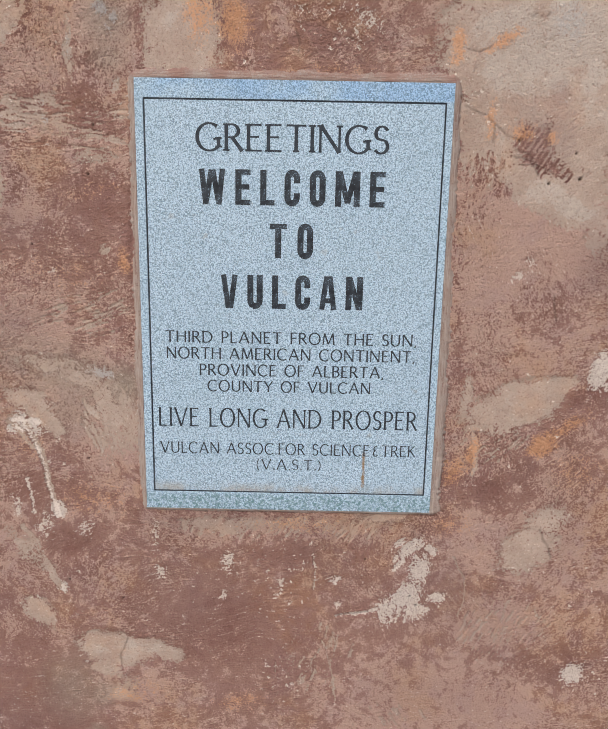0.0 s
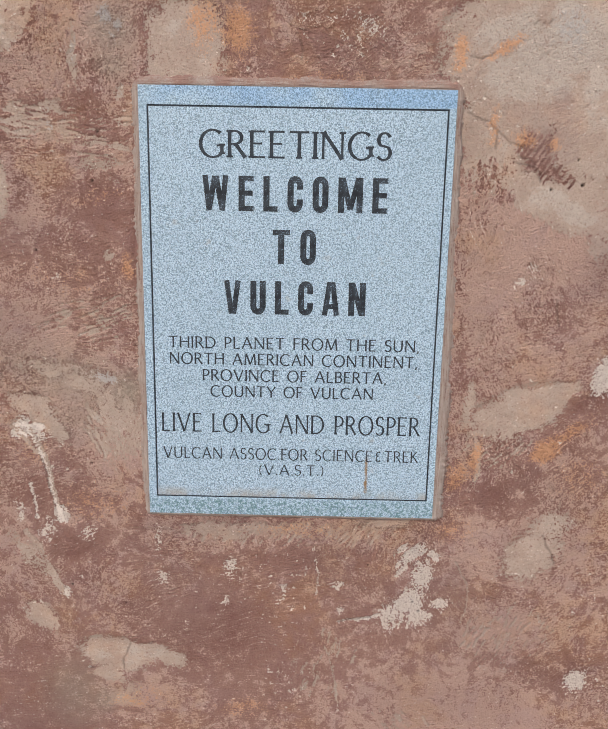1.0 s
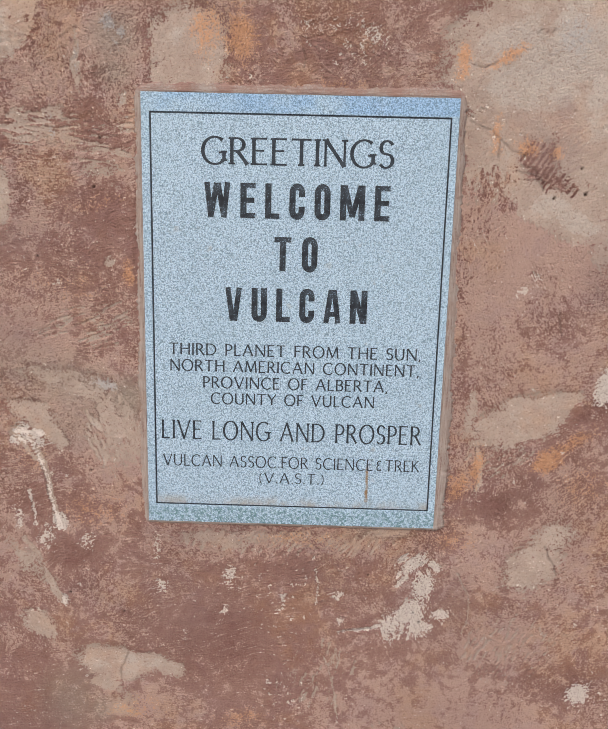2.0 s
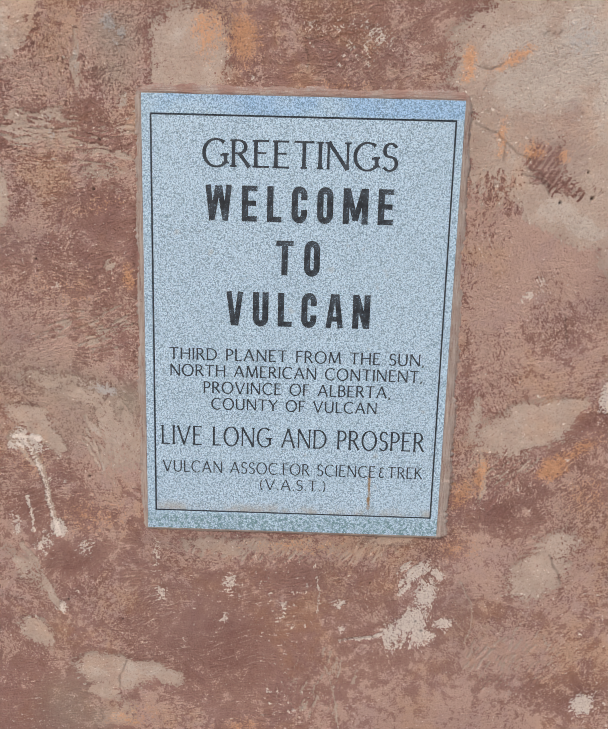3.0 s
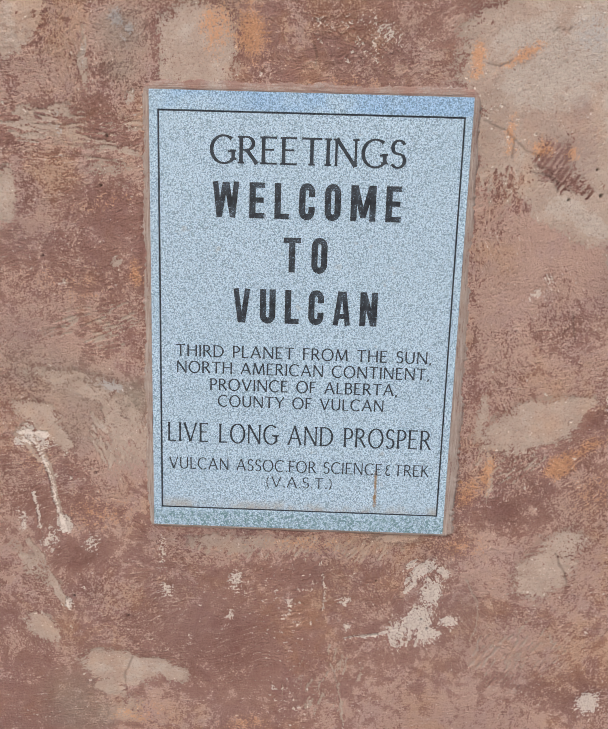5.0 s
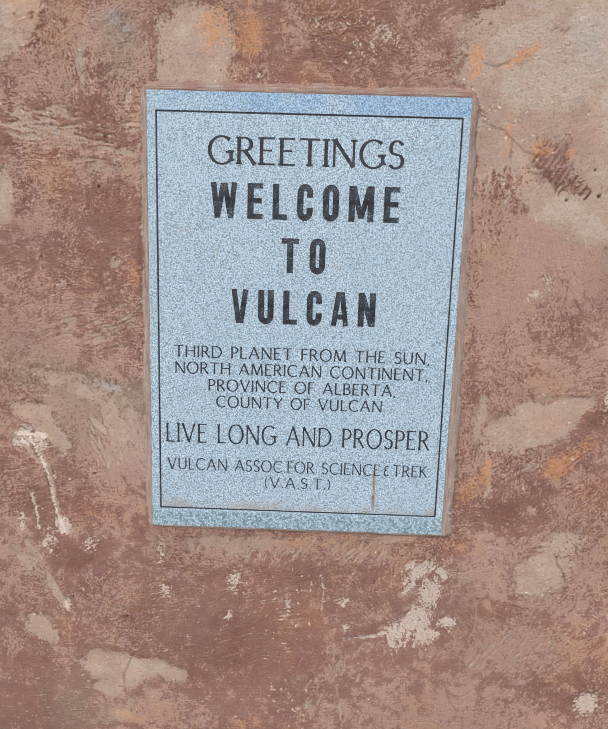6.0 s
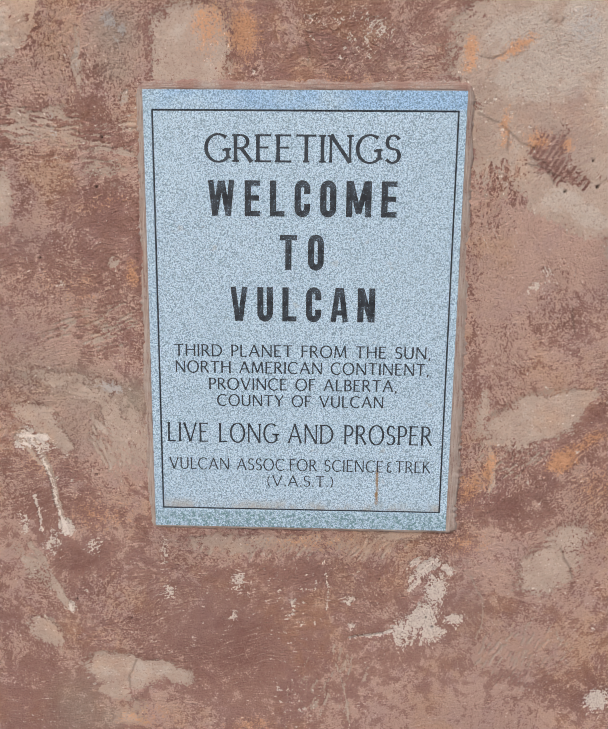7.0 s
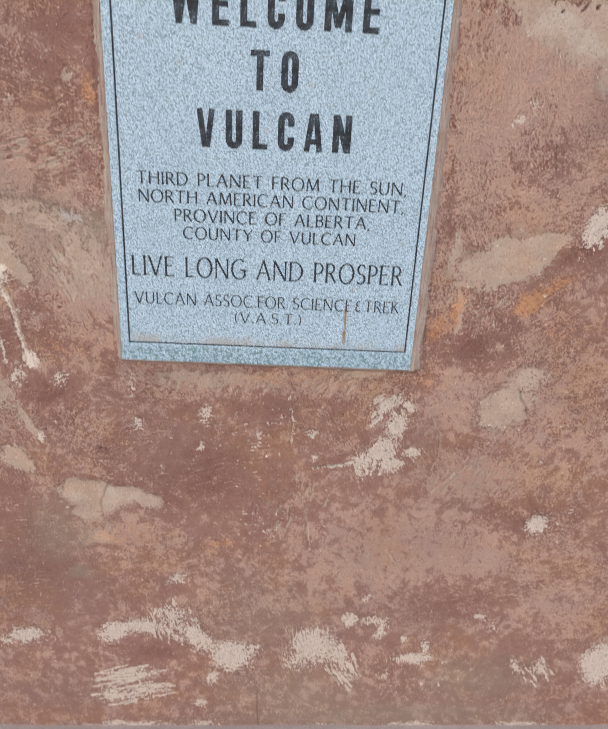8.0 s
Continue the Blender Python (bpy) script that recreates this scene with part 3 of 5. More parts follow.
# dark
blot(DARK, -0.392, 1.925, 0.054, 0.060, -9, 0.6)
blot(DARK, -0.383, 1.727, 0.108, 0.081, 1, 0.55)
blot(DARK, -0.478, 1.672, 0.102, 0.055, 1, 0.5)
blot(DARK, 0.618, 1.361, 0.059, 0.026, 36, 1)
blot(DARK, 0.438, 1.141, 0.090, 0.052, 1, 0.8)
blot(DARK, 0.493, 1.195, 0.040, 0.042, 1, 0.8)
blot(DARK, 0.091, 2.040, 0.162, 0.072, 1, 0.3)
# light
blot(LIGHT, 0.187, 2.034, 0.105, 0.072, 1, 0.5)
# dark
blot(DARK, -0.476, 1.008, 0.072, 0.037, 21, 1)
blot(DARK, -0.551, 1.120, 0.031, 0.064, 16, 0.6)
blot(DARK, -0.571, 0.641, 0.147, 0.110, 1, 0.6)
blot(DARK, 0.617, 0.729, 0.147, 0.096, 1, 0.8)
blot(DARK, -0.142, 0.818, 0.168, 0.129, 1, 0.8)
blot(DARK, 0.335, 1.558, 0.015, 0.190, 4, 0.9)
# next: painted strip for the shadow line along the left mortar's ragged edge
blot(DARK, -0.316, 1.675, 0.011, 0.180, -2, 0.8)
blot(DARK, 0.357, 1.075, 0.024, 0.064, 1, 0.6)
blot(DARK, 0.530, 1.534, 0.056, 0.057, -19, 0.6)
blot(DARK, 0.001, 0.991, 0.123, 0.055, 1, 0.6)
blot(DARK, -0.543, 0.523, 0.157, 0.128, 3, 0.7)
blot(DARK, -0.260, 0.277, 0.072, 0.035, 3, 0.9)
blot(DARK, 0.509, 0.487, 0.138, 0.072, 3, 0.6)
blot(DARK, 0.644, 0.241, 0.074, 0.099, 3, 0.6)
# light
blot(LIGHT, -0.422, 2.023, 0.149, 0.088, 1, 0.9)
blot(LIGHT, -0.545, 1.760, 0.074, 0.079, 1, 0.9)
blot(LIGHT, 0.482, 1.644, 0.153, 0.093, 21, 0.6)
blot(LIGHT, -0.522, 1.560, 0.114, 0.074, 1, 0.4)
blot(LIGHT, 0.381, 1.633, 0.120, 0.185, -9, 1.45)
blot(LIGHT, 0.592, 1.563, 0.056, 0.152, 1, 0.6)
blot(LIGHT, 0.589, 1.763, 0.054, 0.052, 1, 0.8)
blot(LIGHT, -0.534, 1.523, 0.114, 0.083, 1, 0.6)
blot(LIGHT, 0.336, 1.758, 0.036, 0.105, 1, 0.9)
blot(LIGHT, 0.511, 1.636, 0.120, 0.111, 21, 0.9)
blot(LIGHT, 0.471, 1.446, 0.133, 0.097, 21, 0.8)
blot(LIGHT, 0.376, 1.306, 0.049, 0.120, 1, 0.7)
blot(LIGHT, -0.429, 1.350, 0.137, 0.090, -19, 0.9)
blot(LIGHT, 0.589, 1.015, 0.123, 0.132, 1, 0.6)
# tan
blot(TAN, -0.360, 1.260, 0.050, 0.072, -19, 0.52)
blot(TAN, -0.456, 1.399, 0.127, 0.025, -11, 0.55)
blot(TAN, -0.343, 1.311, 0.033, 0.050, 1, 0.6)
blot(TAN, -0.020, 1.062, 0.220, 0.024, 1, 0.5)
blot(TAN, -0.161, 1.055, 0.080, 0.015, -9, 0.75)
blot(TAN, 0.211, 1.085, 0.060, 0.011, 13, 0.8)
blot(TAN, -0.424, 1.991, 0.010, 0.050, 1, 0.8)
blot(TAN, 0.569, 2.032, 0.061, 0.128, 1, 1.3)
# mauve
blot(MAUVE, -0.355, 2.060, 0.038, 0.032, 1, 0.6)
# light
blot(LIGHT, 0.395, 1.697, 0.081, 0.054, 1, 0.9)
blot(LIGHT, 0.405, 1.044, 0.070, 0.097, 1, 0.8)
blot(LIGHT, 0.564, 1.468, 0.085, 0.068, 21, 0.6)
blot(LIGHT, 0.499, 1.561, 0.057, 0.028, 21, 0.6)
blot(LIGHT, -0.538, 1.465, 0.114, 0.048, 1, 0.7)
blot(LIGHT, -0.504, 1.965, 0.079, 0.041, 1, 0.8)
blot(LIGHT, -0.485, 1.856, 0.081, 0.034, 1, 0.7)
blot(LIGHT, -0.376, 1.239, 0.059, 0.092, 1, 0.9)
blot(LIGHT, 0.576, 0.834, 0.143, 0.092, 1, 0.5)
blot(LIGHT, -0.336, 0.647, 0.118, 0.074, 1, 0.6)
blot(LIGHT, -0.020, 1.051, 0.246, 0.035, 1, 0.9)
blot(LIGHT, 0.519, 1.925, 0.096, 0.099, 1, 0.8)
blot(LIGHT, 0.426, 1.760, 0.054, 0.052, 1, 1)
blot(LIGHT, 0.531, 1.100, 0.140, 0.065, 1, 0.7)
blot(LIGHT, 0.367, 1.444, 0.048, 0.097, 1, 0.6)
blot(LIGHT, -0.388, 1.823, 0.081, 0.035, 1, 0.6)
blot(LIGHT, -0.599, 1.000, 0.070, 0.099, 1, 0.6)
blot(LIGHT, 0.276, 1.180, 0.040, 0.084, 1, 0.4)
blot(LIGHT, 0.489, 0.630, 0.225, 0.124, 3, 0.7)
blot(LIGHT, 0.749, 0.466, 0.153, 0.090, 3, 0.5)
blot(LIGHT, 0.244, 0.593, 0.135, 0.126, 3, 0.6)
# upright
blot(UPRIGHT, 0.375, 1.715, 0.099, 0.166, 1, 1)
blot(UPRIGHT, -0.414, 2.007, 0.122, 0.088, 1, 1)
blot(UPRIGHT, 0.405, 1.183, 0.080, 0.168, 1, 0.8)
blot(UPRIGHT, -0.143, 2.044, 0.105, 0.072, 1, 0.8)
blot(UPRIGHT, -0.269, 0.371, 0.106, 0.091, 3, 0.8)
# slant
blot(SLANT, 0.492, 1.635, 0.111, 0.129, 1, 0.8)
blot(SLANT, -0.365, 1.260, 0.080, 0.092, 1, 1)
blot(SLANT, 0.031, 1.047, 0.260, 0.054, 1, 1)
blot(SLANT, 0.408, 1.406, 0.114, 0.200, 1, 0.8)
blot(SLANT, 0.290, 0.930, 0.123, 0.180, 1, 1)
blot(SLANT, 0.172, 0.291, 0.192, 0.256, 3, 1)
# back
blot(BACK, 0.527, 1.840, 0.108, 0.085, 1, 1)
blot(BACK, 0.142, 2.057, 0.210, 0.096, 1, 0.8)
blot(BACK, 0.567, 1.248, 0.175, 0.164, 1, 0.9)
blot(BACK, -0.569, 0.990, 0.123, 0.135, 1, 0.8)
blot(BACK, 0.614, 0.764, 0.210, 0.165, 1, 0.7)
blot(BACK, 0.703, 0.259, 0.196, 0.165, 3, 1)
blot(BACK, -0.163, 0.374, 0.141, 0.093, 3, 1)
# rough
blot(ROUGH, 0.091, 2.040, 0.170, 0.072, 1, 1)
blot(ROUGH, 0.488, 2.063, 0.140, 0.048, 1, 0.4)
blot(ROUGH, -0.501, 2.022, 0.079, 0.049, 1, 0.8)
blot(ROUGH, -0.314, 1.620, 0.019, 0.198, 1, 0.7)
blot(ROUGH, 0.473, 1.195, 0.140, 0.082, 1, 0.5)
# drips, scrapes, hairline cracks and pin holes
scrape(TAN, 0.0040, (-0.547, 1.012), (-0.530, 0.963), (-0.498, 0.899))
scrape(TAN, 0.0056, (-0.576, 1.044), (-0.543, 1.007))
scrape(CREAM, 0.0032, (0.110, 0.840), (0.170, 0.850), (0.223, 0.868))
scrape(TAN, 0.0064, (0.388, 1.276), (0.395, 1.203), (0.386, 1.161))
scrape(CREAM, 0.0040, (0.236, 0.979), (0.260, 1.008), (0.288, 1.027))
scrape(CREAM, 0.0040, (0.235, 0.957), (0.254, 0.980))
scrape(TAN, 0.0056, (-0.589, 1.281), (-0.566, 1.261), (-0.544, 1.226))
scrape(TAN, 0.0048, (0.494, 1.949), (0.535, 1.937))
scrape(CRACK, 0.0013, (0.325, 1.921), (0.370, 1.907), (0.384, 1.893), (0.381, 1.859))
scrape(CRACK, 0.0013, (0.384, 1.893), (0.408, 1.872), (0.436, 1.864))
scrape(CRACK, 0.0013, (-0.358, 0.775), (-0.366, 0.752), (-0.377, 0.736), (-0.374, 0.712))
scrape(CRACK, 0.0014, (0.545, 1.058), (0.552, 1.036), (0.569, 1.014), (0.576, 0.992))
scrape(CRACK, 0.0013, (0.420, 1.834), (0.457, 1.826), (0.477, 1.796))
scrape(CRACK, 0.0012, (0.108, 0.839), (0.180, 0.853))
scrape(CRACK, 0.0013, (0.326, 2.024), (0.348, 2.022), (0.369, 2.032))
scrape(CRACK, 0.0014, (0.000, 0.136), (-0.001, 0.067), (0.007, 0.004))
scrape(CRACK, 0.0012, (0.004, 2.047), (0.009, 2.029), (0.005, 2.014))
scrape(CRACK, 0.0012, (0.527, 1.562), (0.536, 1.515))
hole(-0.518, 1.648, 0.0023)
hole(-0.364, 0.876, 0.0023)
hole(0.170, 0.980, 0.0023)
hole(-0.481, 0.918, 0.0030)
hole(0.557, 1.792, 0.0034)
hole(-0.425, 1.202, 0.0023)
hole(-0.385, 1.876, 0.0023)
hole(-0.399, 1.784, 0.0023)
hole(0.286, 0.871, 0.0030)
hole(0.272, 0.893, 0.0023)
hole(0.497, 1.783, 0.0026)
hole(0.545, 1.840, 0.0023)

# worn upper corner: bare plaster, lumps with dark pits, cement smears
blot(TAN, -0.552, 2.080, 0.069, 0.044, 50, 1.3)
blot(TAN, -0.563, 2.036, 0.035, 0.024, 30, 0.9)
blot(ROUGH, -0.467, 2.062, 0.077, 0.048, 0, 1)
blot(DARK, -0.517, 2.086, 0.005, 0.005, 20, 1.6)
blot(DARK, -0.493, 2.096, 0.010, 0.004, 20, 1.6)
blot(DARK, -0.501, 2.072, 0.011, 0.004, 20, 1.6)
blot(DARK, -0.509, 2.049, 0.005, 0.011, 20, 1.6)
blot(DARK, -0.484, 2.054, 0.007, 0.005, 20, 1.6)
blot(DARK, -0.547, 2.086, 0.004, 0.003, 20, 1.6)
blot(DARK, -0.457, 2.078, 0.009, 0.005, 20, 1.6)
blot(DARK, -0.566, 2.056, 0.006, 0.002, 20, 1.6)
blot(DARK, -0.519, 2.041, 0.012, 0.003, 20, 1.6)
blot(BLUE, -0.363, 2.079, 0.014, 0.021, 0, 0.9)
blot(BLUE, -0.339, 2.067, 0.017, 0.013, 0, 0.75)
blot(BLUE, -0.349, 2.043, 0.019, 0.011, 0, 0.5)
blot(LIGHT, -0.478, 1.990, 0.095, 0.049, 0, 1.0)
scrape(TAN, 0.005, (-0.423, 2.071), (-0.423, 2.031), (-0.422, 1.979))
blot(BLUE, -0.422, 2.023, 0.007, 0.044, 0, 0.45)
blot(DARK, -0.384, 1.994, 0.028, 0.022, 0, 1.1)
blot(DARK, -0.441, 1.999, 0.009, 0.023, 0, 0.9)
blot(DARK, -0.408, 2.022, 0.008, 0.027, 0, 0.9)
blot(TAN, -0.340, 1.946, 0.015, 0.013, 0, 0.75)
blot(BLUE, -0.340, 1.944, 0.012, 0.008, 0, 0.4)
blot(TAN, -0.558, 1.891, 0.027, 0.008, -8, 0.75)
blot(TAN, -0.530, 1.874, 0.021, 0.009, 4, 0.85)
blot(TAN, -0.543, 1.926, 0.018, 0.007, 20, 0.65)
blot(BLUE, -0.479, 1.913, 0.010, 0.007, 0, 0.6)
blot(BLUE, -0.480, 1.887, 0.013, 0.014, 0, 0.55)
blot(TAN, -0.480, 1.884, 0.012, 0.013, 0, 0.5)
blot(DARK, -0.555, 1.854, 0.053, 0.015, -12, 0.9)
blot(DARK, -0.539, 1.779, 0.023, 0.055, -8, 1.0)
blot(TAN, -0.587, 1.760, 0.020, 0.062, 0, 1.1)
blot(DARK, -0.471, 1.841, 0.040, 0.015, 0, 0.7)
blot(TAN, -0.410, 1.818, 0.023, 0.010, 25, 0.6)
blot(TAN, -0.357, 1.785, 0.028, 0.013, 10, 0.55)
# fan of dark brush strokes in the bare plaster
scrape(DARK, 0.0012, (0.427, 1.855), (0.450, 1.889))
scrape(MAUVE, 0.0006, (0.450, 1.889), (0.498, 1.921))
scrape(DARK, 0.0012, (0.434, 1.847), (0.459, 1.885))
scrape(MAUVE, 0.0006, (0.459, 1.885), (0.511, 1.920))
scrape(DARK, 0.0012, (0.440, 1.840), (0.468, 1.881))
scrape(MAUVE, 0.0006, (0.468, 1.881), (0.525, 1.918))
scrape(DARK, 0.0012, (0.448, 1.832), (0.477, 1.875))
scrape(MAUVE, 0.0006, (0.477, 1.875), (0.534, 1.915))
scrape(DARK, 0.0012, (0.455, 1.824), (0.482, 1.864))
scrape(MAUVE, 0.0006, (0.482, 1.864), (0.537, 1.901))
scrape(DARK, 0.0012, (0.462, 1.817), (0.487, 1.854))
scrape(MAUVE, 0.0006, (0.487, 1.854), (0.537, 1.888))
scrape(DARK, 0.0012, (0.470, 1.808), (0.491, 1.843))
scrape(MAUVE, 0.0006, (0.491, 1.843), (0.538, 1.874))
scrape(DARK, 0.0012, (0.476, 1.801), (0.497, 1.832))
scrape(MAUVE, 0.0006, (0.497, 1.832), (0.540, 1.860))
scrape(DARK, 0.0012, (0.483, 1.793), (0.501, 1.820))
scrape(MAUVE, 0.0006, (0.501, 1.820), (0.540, 1.846))
scrape(DARK, 0.0010, (0.504, 1.814), (0.514, 1.830))
scrape(DARK, 0.0010, (0.513, 1.805), (0.523, 1.821))
scrape(DARK, 0.0010, (0.521, 1.796), (0.532, 1.812))
scrape(DARK, 0.0010, (0.530, 1.787), (0.541, 1.803))
blot(MAUVE, 0.484, 1.866, 0.052, 0.042, 35, 0.9)
blot(MAUVE, 0.505, 1.953, 0.012, 0.021, 0, 0.9)
blot(BLUE, 0.498, 1.937, 0.025, 0.018, 0, 0.35)
blot(ORANGE, 0.501, 1.867, 0.019, 0.008, 35, 0.6)
blot(ORANGE, 0.442, 1.890, 0.017, 0.012, -20, 0.6)
# grey smooth plaster towards the upper corner
blot(TAN, 0.507, 2.085, 0.059, 0.070, 0, 1.45)
blot(BLUE, 0.512, 2.077, 0.046, 0.062, 0, 0.55)
scrape(CRACK, 0.0012, (0.429, 1.846), (0.452, 1.838), (0.477, 1.807))
scrape(CRACK, 0.0012, (0.441, 2.082), (0.448, 2.090))
scrape(CRACK, 0.0012, (0.456, 2.084), (0.458, 2.088))
scrape(CRACK, 0.0012, (0.467, 2.085), (0.473, 2.093))
# cement and scratches beside and below the plaque
blot(BLUE, -0.392, 1.388, 0.039, 0.015, -12, 0.7)
blot(BLUE, 0.345, 1.028, 0.039, 0.017, 25, 0.3)
scrape(CREAM, 0.0003, (0.057, 0.989), (0.061, 0.935), (0.058, 0.902))
scrape(TAN, 0.0003, (0.079, 0.780), (0.103, 0.701), (0.116, 0.622))
scrape(TAN, 0.0003, (0.551, 0.868), (0.572, 0.813), (0.592, 0.758))
scrape(TAN, 0.0003, (0.363, 0.991), (0.391, 0.938), (0.393, 0.884), (0.379, 0.844))
blot(MAUVE, 0.367, 0.926, 0.038, 0.081, 12, 0.9)
blot(LIGHT, 0.485, 0.832, 0.120, 0.067, 0, 0.8)
blot(BLUE, 0.478, 0.741, 0.040, 0.034, 0, 0.3)
blot(DARK, 0.493, 1.174, 0.038, 0.025, 0, 0.9)

scrape(TAN, 0.006, (-0.585, 1.290), (-0.559, 1.284), (-0.539, 1.249), (-0.522, 1.197), (-0.510, 1.136), (-0.500, 1.068), top=1.3)
scrape(CREAM, 0.003, (-0.586, 1.285), (-0.562, 1.278), (-0.541, 1.245), (-0.524, 1.195), (-0.512, 1.136), (-0.501, 1.073), top=0.8)
scrape(CREAM, 0.0025, (-0.561, 1.154), (-0.553, 1.113), (-0.549, 1.077), top=0.8)
scrape(TAN, 0.002, (-0.573, 1.049), (-0.546, 0.986), (-0.514, 0.911), (-0.495, 0.890), top=1.1)
# stretches floated smooth
blot(FLOATED, -0.289, 0.644, 0.462, 0.231, 0, 1)
blot(FLOATED, 0.206, 0.663, 0.418, 0.359, 0, 0.9)
blot(FLOATED, -0.431, 0.193, 0.504, 0.269, 0, 0.9)
blot(FLOATED, 0.423, 0.221, 0.620, 0.255, 0, 0.9)
blot(FLOATED, -0.010, 0.888, 0.260, 0.143, 0, 1)
blot(FLOATED, 0.550, 1.617, 0.053, 0.083, 0, 0.9)
blot(FLOATED, -0.364, 1.678, 0.072, 0.044, 10, 0.7)
blot(FLOATED, 0.357, 0.926, 0.070, 0.099, 0, 0.9)
blot(FLOATED, -0.450, 1.033, 0.120, 0.065, 0, 0.8)
blot(FLOATED, -0.553, 0.729, 0.156, 0.128, 0, 0.7)
blot(FLOATED, -0.489, 1.510, 0.138, 0.085, 0, 0.7)
blot(MAUVE, -0.525, 0.454, 0.179, 0.120, 0, 0.6)
blot(MAUVE, 0.307, 0.408, 0.189, 0.092, 0, 0.6)
blot(MAUVE, -0.499, 0.107, 0.244, 0.088, 0, 0.8)
# bundles of brush and scraper marks
hatch(DARK, 0.379, 1.770, 0.051, 0.067, 84, 0.01, 0.028, 55, 0.85)
hatch(TAN, -0.378, 1.293, 0.053, 0.080, 114, 0.015, 0.035, 60, 0.85)
hatch(TAN, -0.014, 1.050, 0.235, 0.023, 56, 0.01, 0.025, 110, 0.75)
hatch(TAN, -0.391, 1.868, 0.077, 0.050, -7, 0.03, 0.09, 40, 0.6)
hatch(TAN, -0.527, 1.890, 0.048, 0.034, -6, 0.015, 0.035, 30, 0.8)
hatch(CREAM, 0.251, 0.877, 0.032, 0.044, 80, 0.012, 0.035, 18, 0.9)
hatch(CREAM, 0.263, 1.014, 0.024, 0.019, 42, 0.015, 0.03, 10, 0.85)
hatch(TAN, 0.487, 0.810, 0.110, 0.080, 62, 0.012, 0.03, 70, 0.6)
hatch(TAN, 0.436, 1.273, 0.075, 0.060, 45, 0.012, 0.03, 40, 0.6)
hatch(CREAM, 0.088, 2.059, 0.077, 0.043, -50, 0.008, 0.018, 20, 0.42)
hatch(TAN, -0.415, 1.513, 0.094, 0.047, 22, 0.02, 0.06, 26, 0.5)
hatch(CREAM, -0.333, 0.154, 0.091, 0.071, 13, 0.03, 0.09, 34, 0.95)
hatch(CREAM, 0.219, 0.239, 0.039, 0.076, -58, 0.02, 0.06, 18, 0.9)
hatch(CREAM, -0.215, 0.367, 0.065, 0.070, 100, 0.012, 0.03, 34, 0.75)
hatch(CREAM, 0.732, 0.231, 0.050, 0.051, -55, 0.01, 0.03, 16, 0.75)
hatch(TAN, 0.059, 0.736, 0.097, 0.078, 80, 0.01, 0.03, 40, 0.55)
hatch(TAN, 0.250, 0.525, 0.103, 0.117, -60, 0.01, 0.03, 40, 0.55)

# the rest of the wall, out of reach of the marks above, is worn at random
far = np.clip((np.maximum(np.abs(GX - 0.05) - 0.75, np.abs(GZ - 1.05) - 1.05)) / 0.2, 0, 1)
fields[TAN] = np.maximum(fields[TAN], far * np.clip(grain_noise(GX, GZ, 0.5, 11, 3) * 2.2, 0, 1))
fields[DARK] = np.maximum(fields[DARK], far * np.clip(grain_noise(GX, GZ, 0.4, 12, 3) * 2.0, 0, 1))
fields[SLANT] = np.clip(fields[SLANT] + np.clip(grain_noise(GX, GZ, 0.3, 13, 2) * 2 - 0.5, 0, 0.6), 0, 1)
fields[BACK] = np.clip(fields[BACK] + np.clip(grain_noise(GX, GZ, 0.3, 14, 2) * 2 - 0.5, 0, 0.6), 0, 1)
# sprinkled specks of the bare undercoat
fields[CREAM] = np.maximum(fields[CREAM], np.clip(grain_noise(GX, GZ, 0.016, 21, 2) * 1.2 + grain_noise(GX, GZ, 0.25, 22, 2) * 0.8 - 0.66, 0, 0.6))


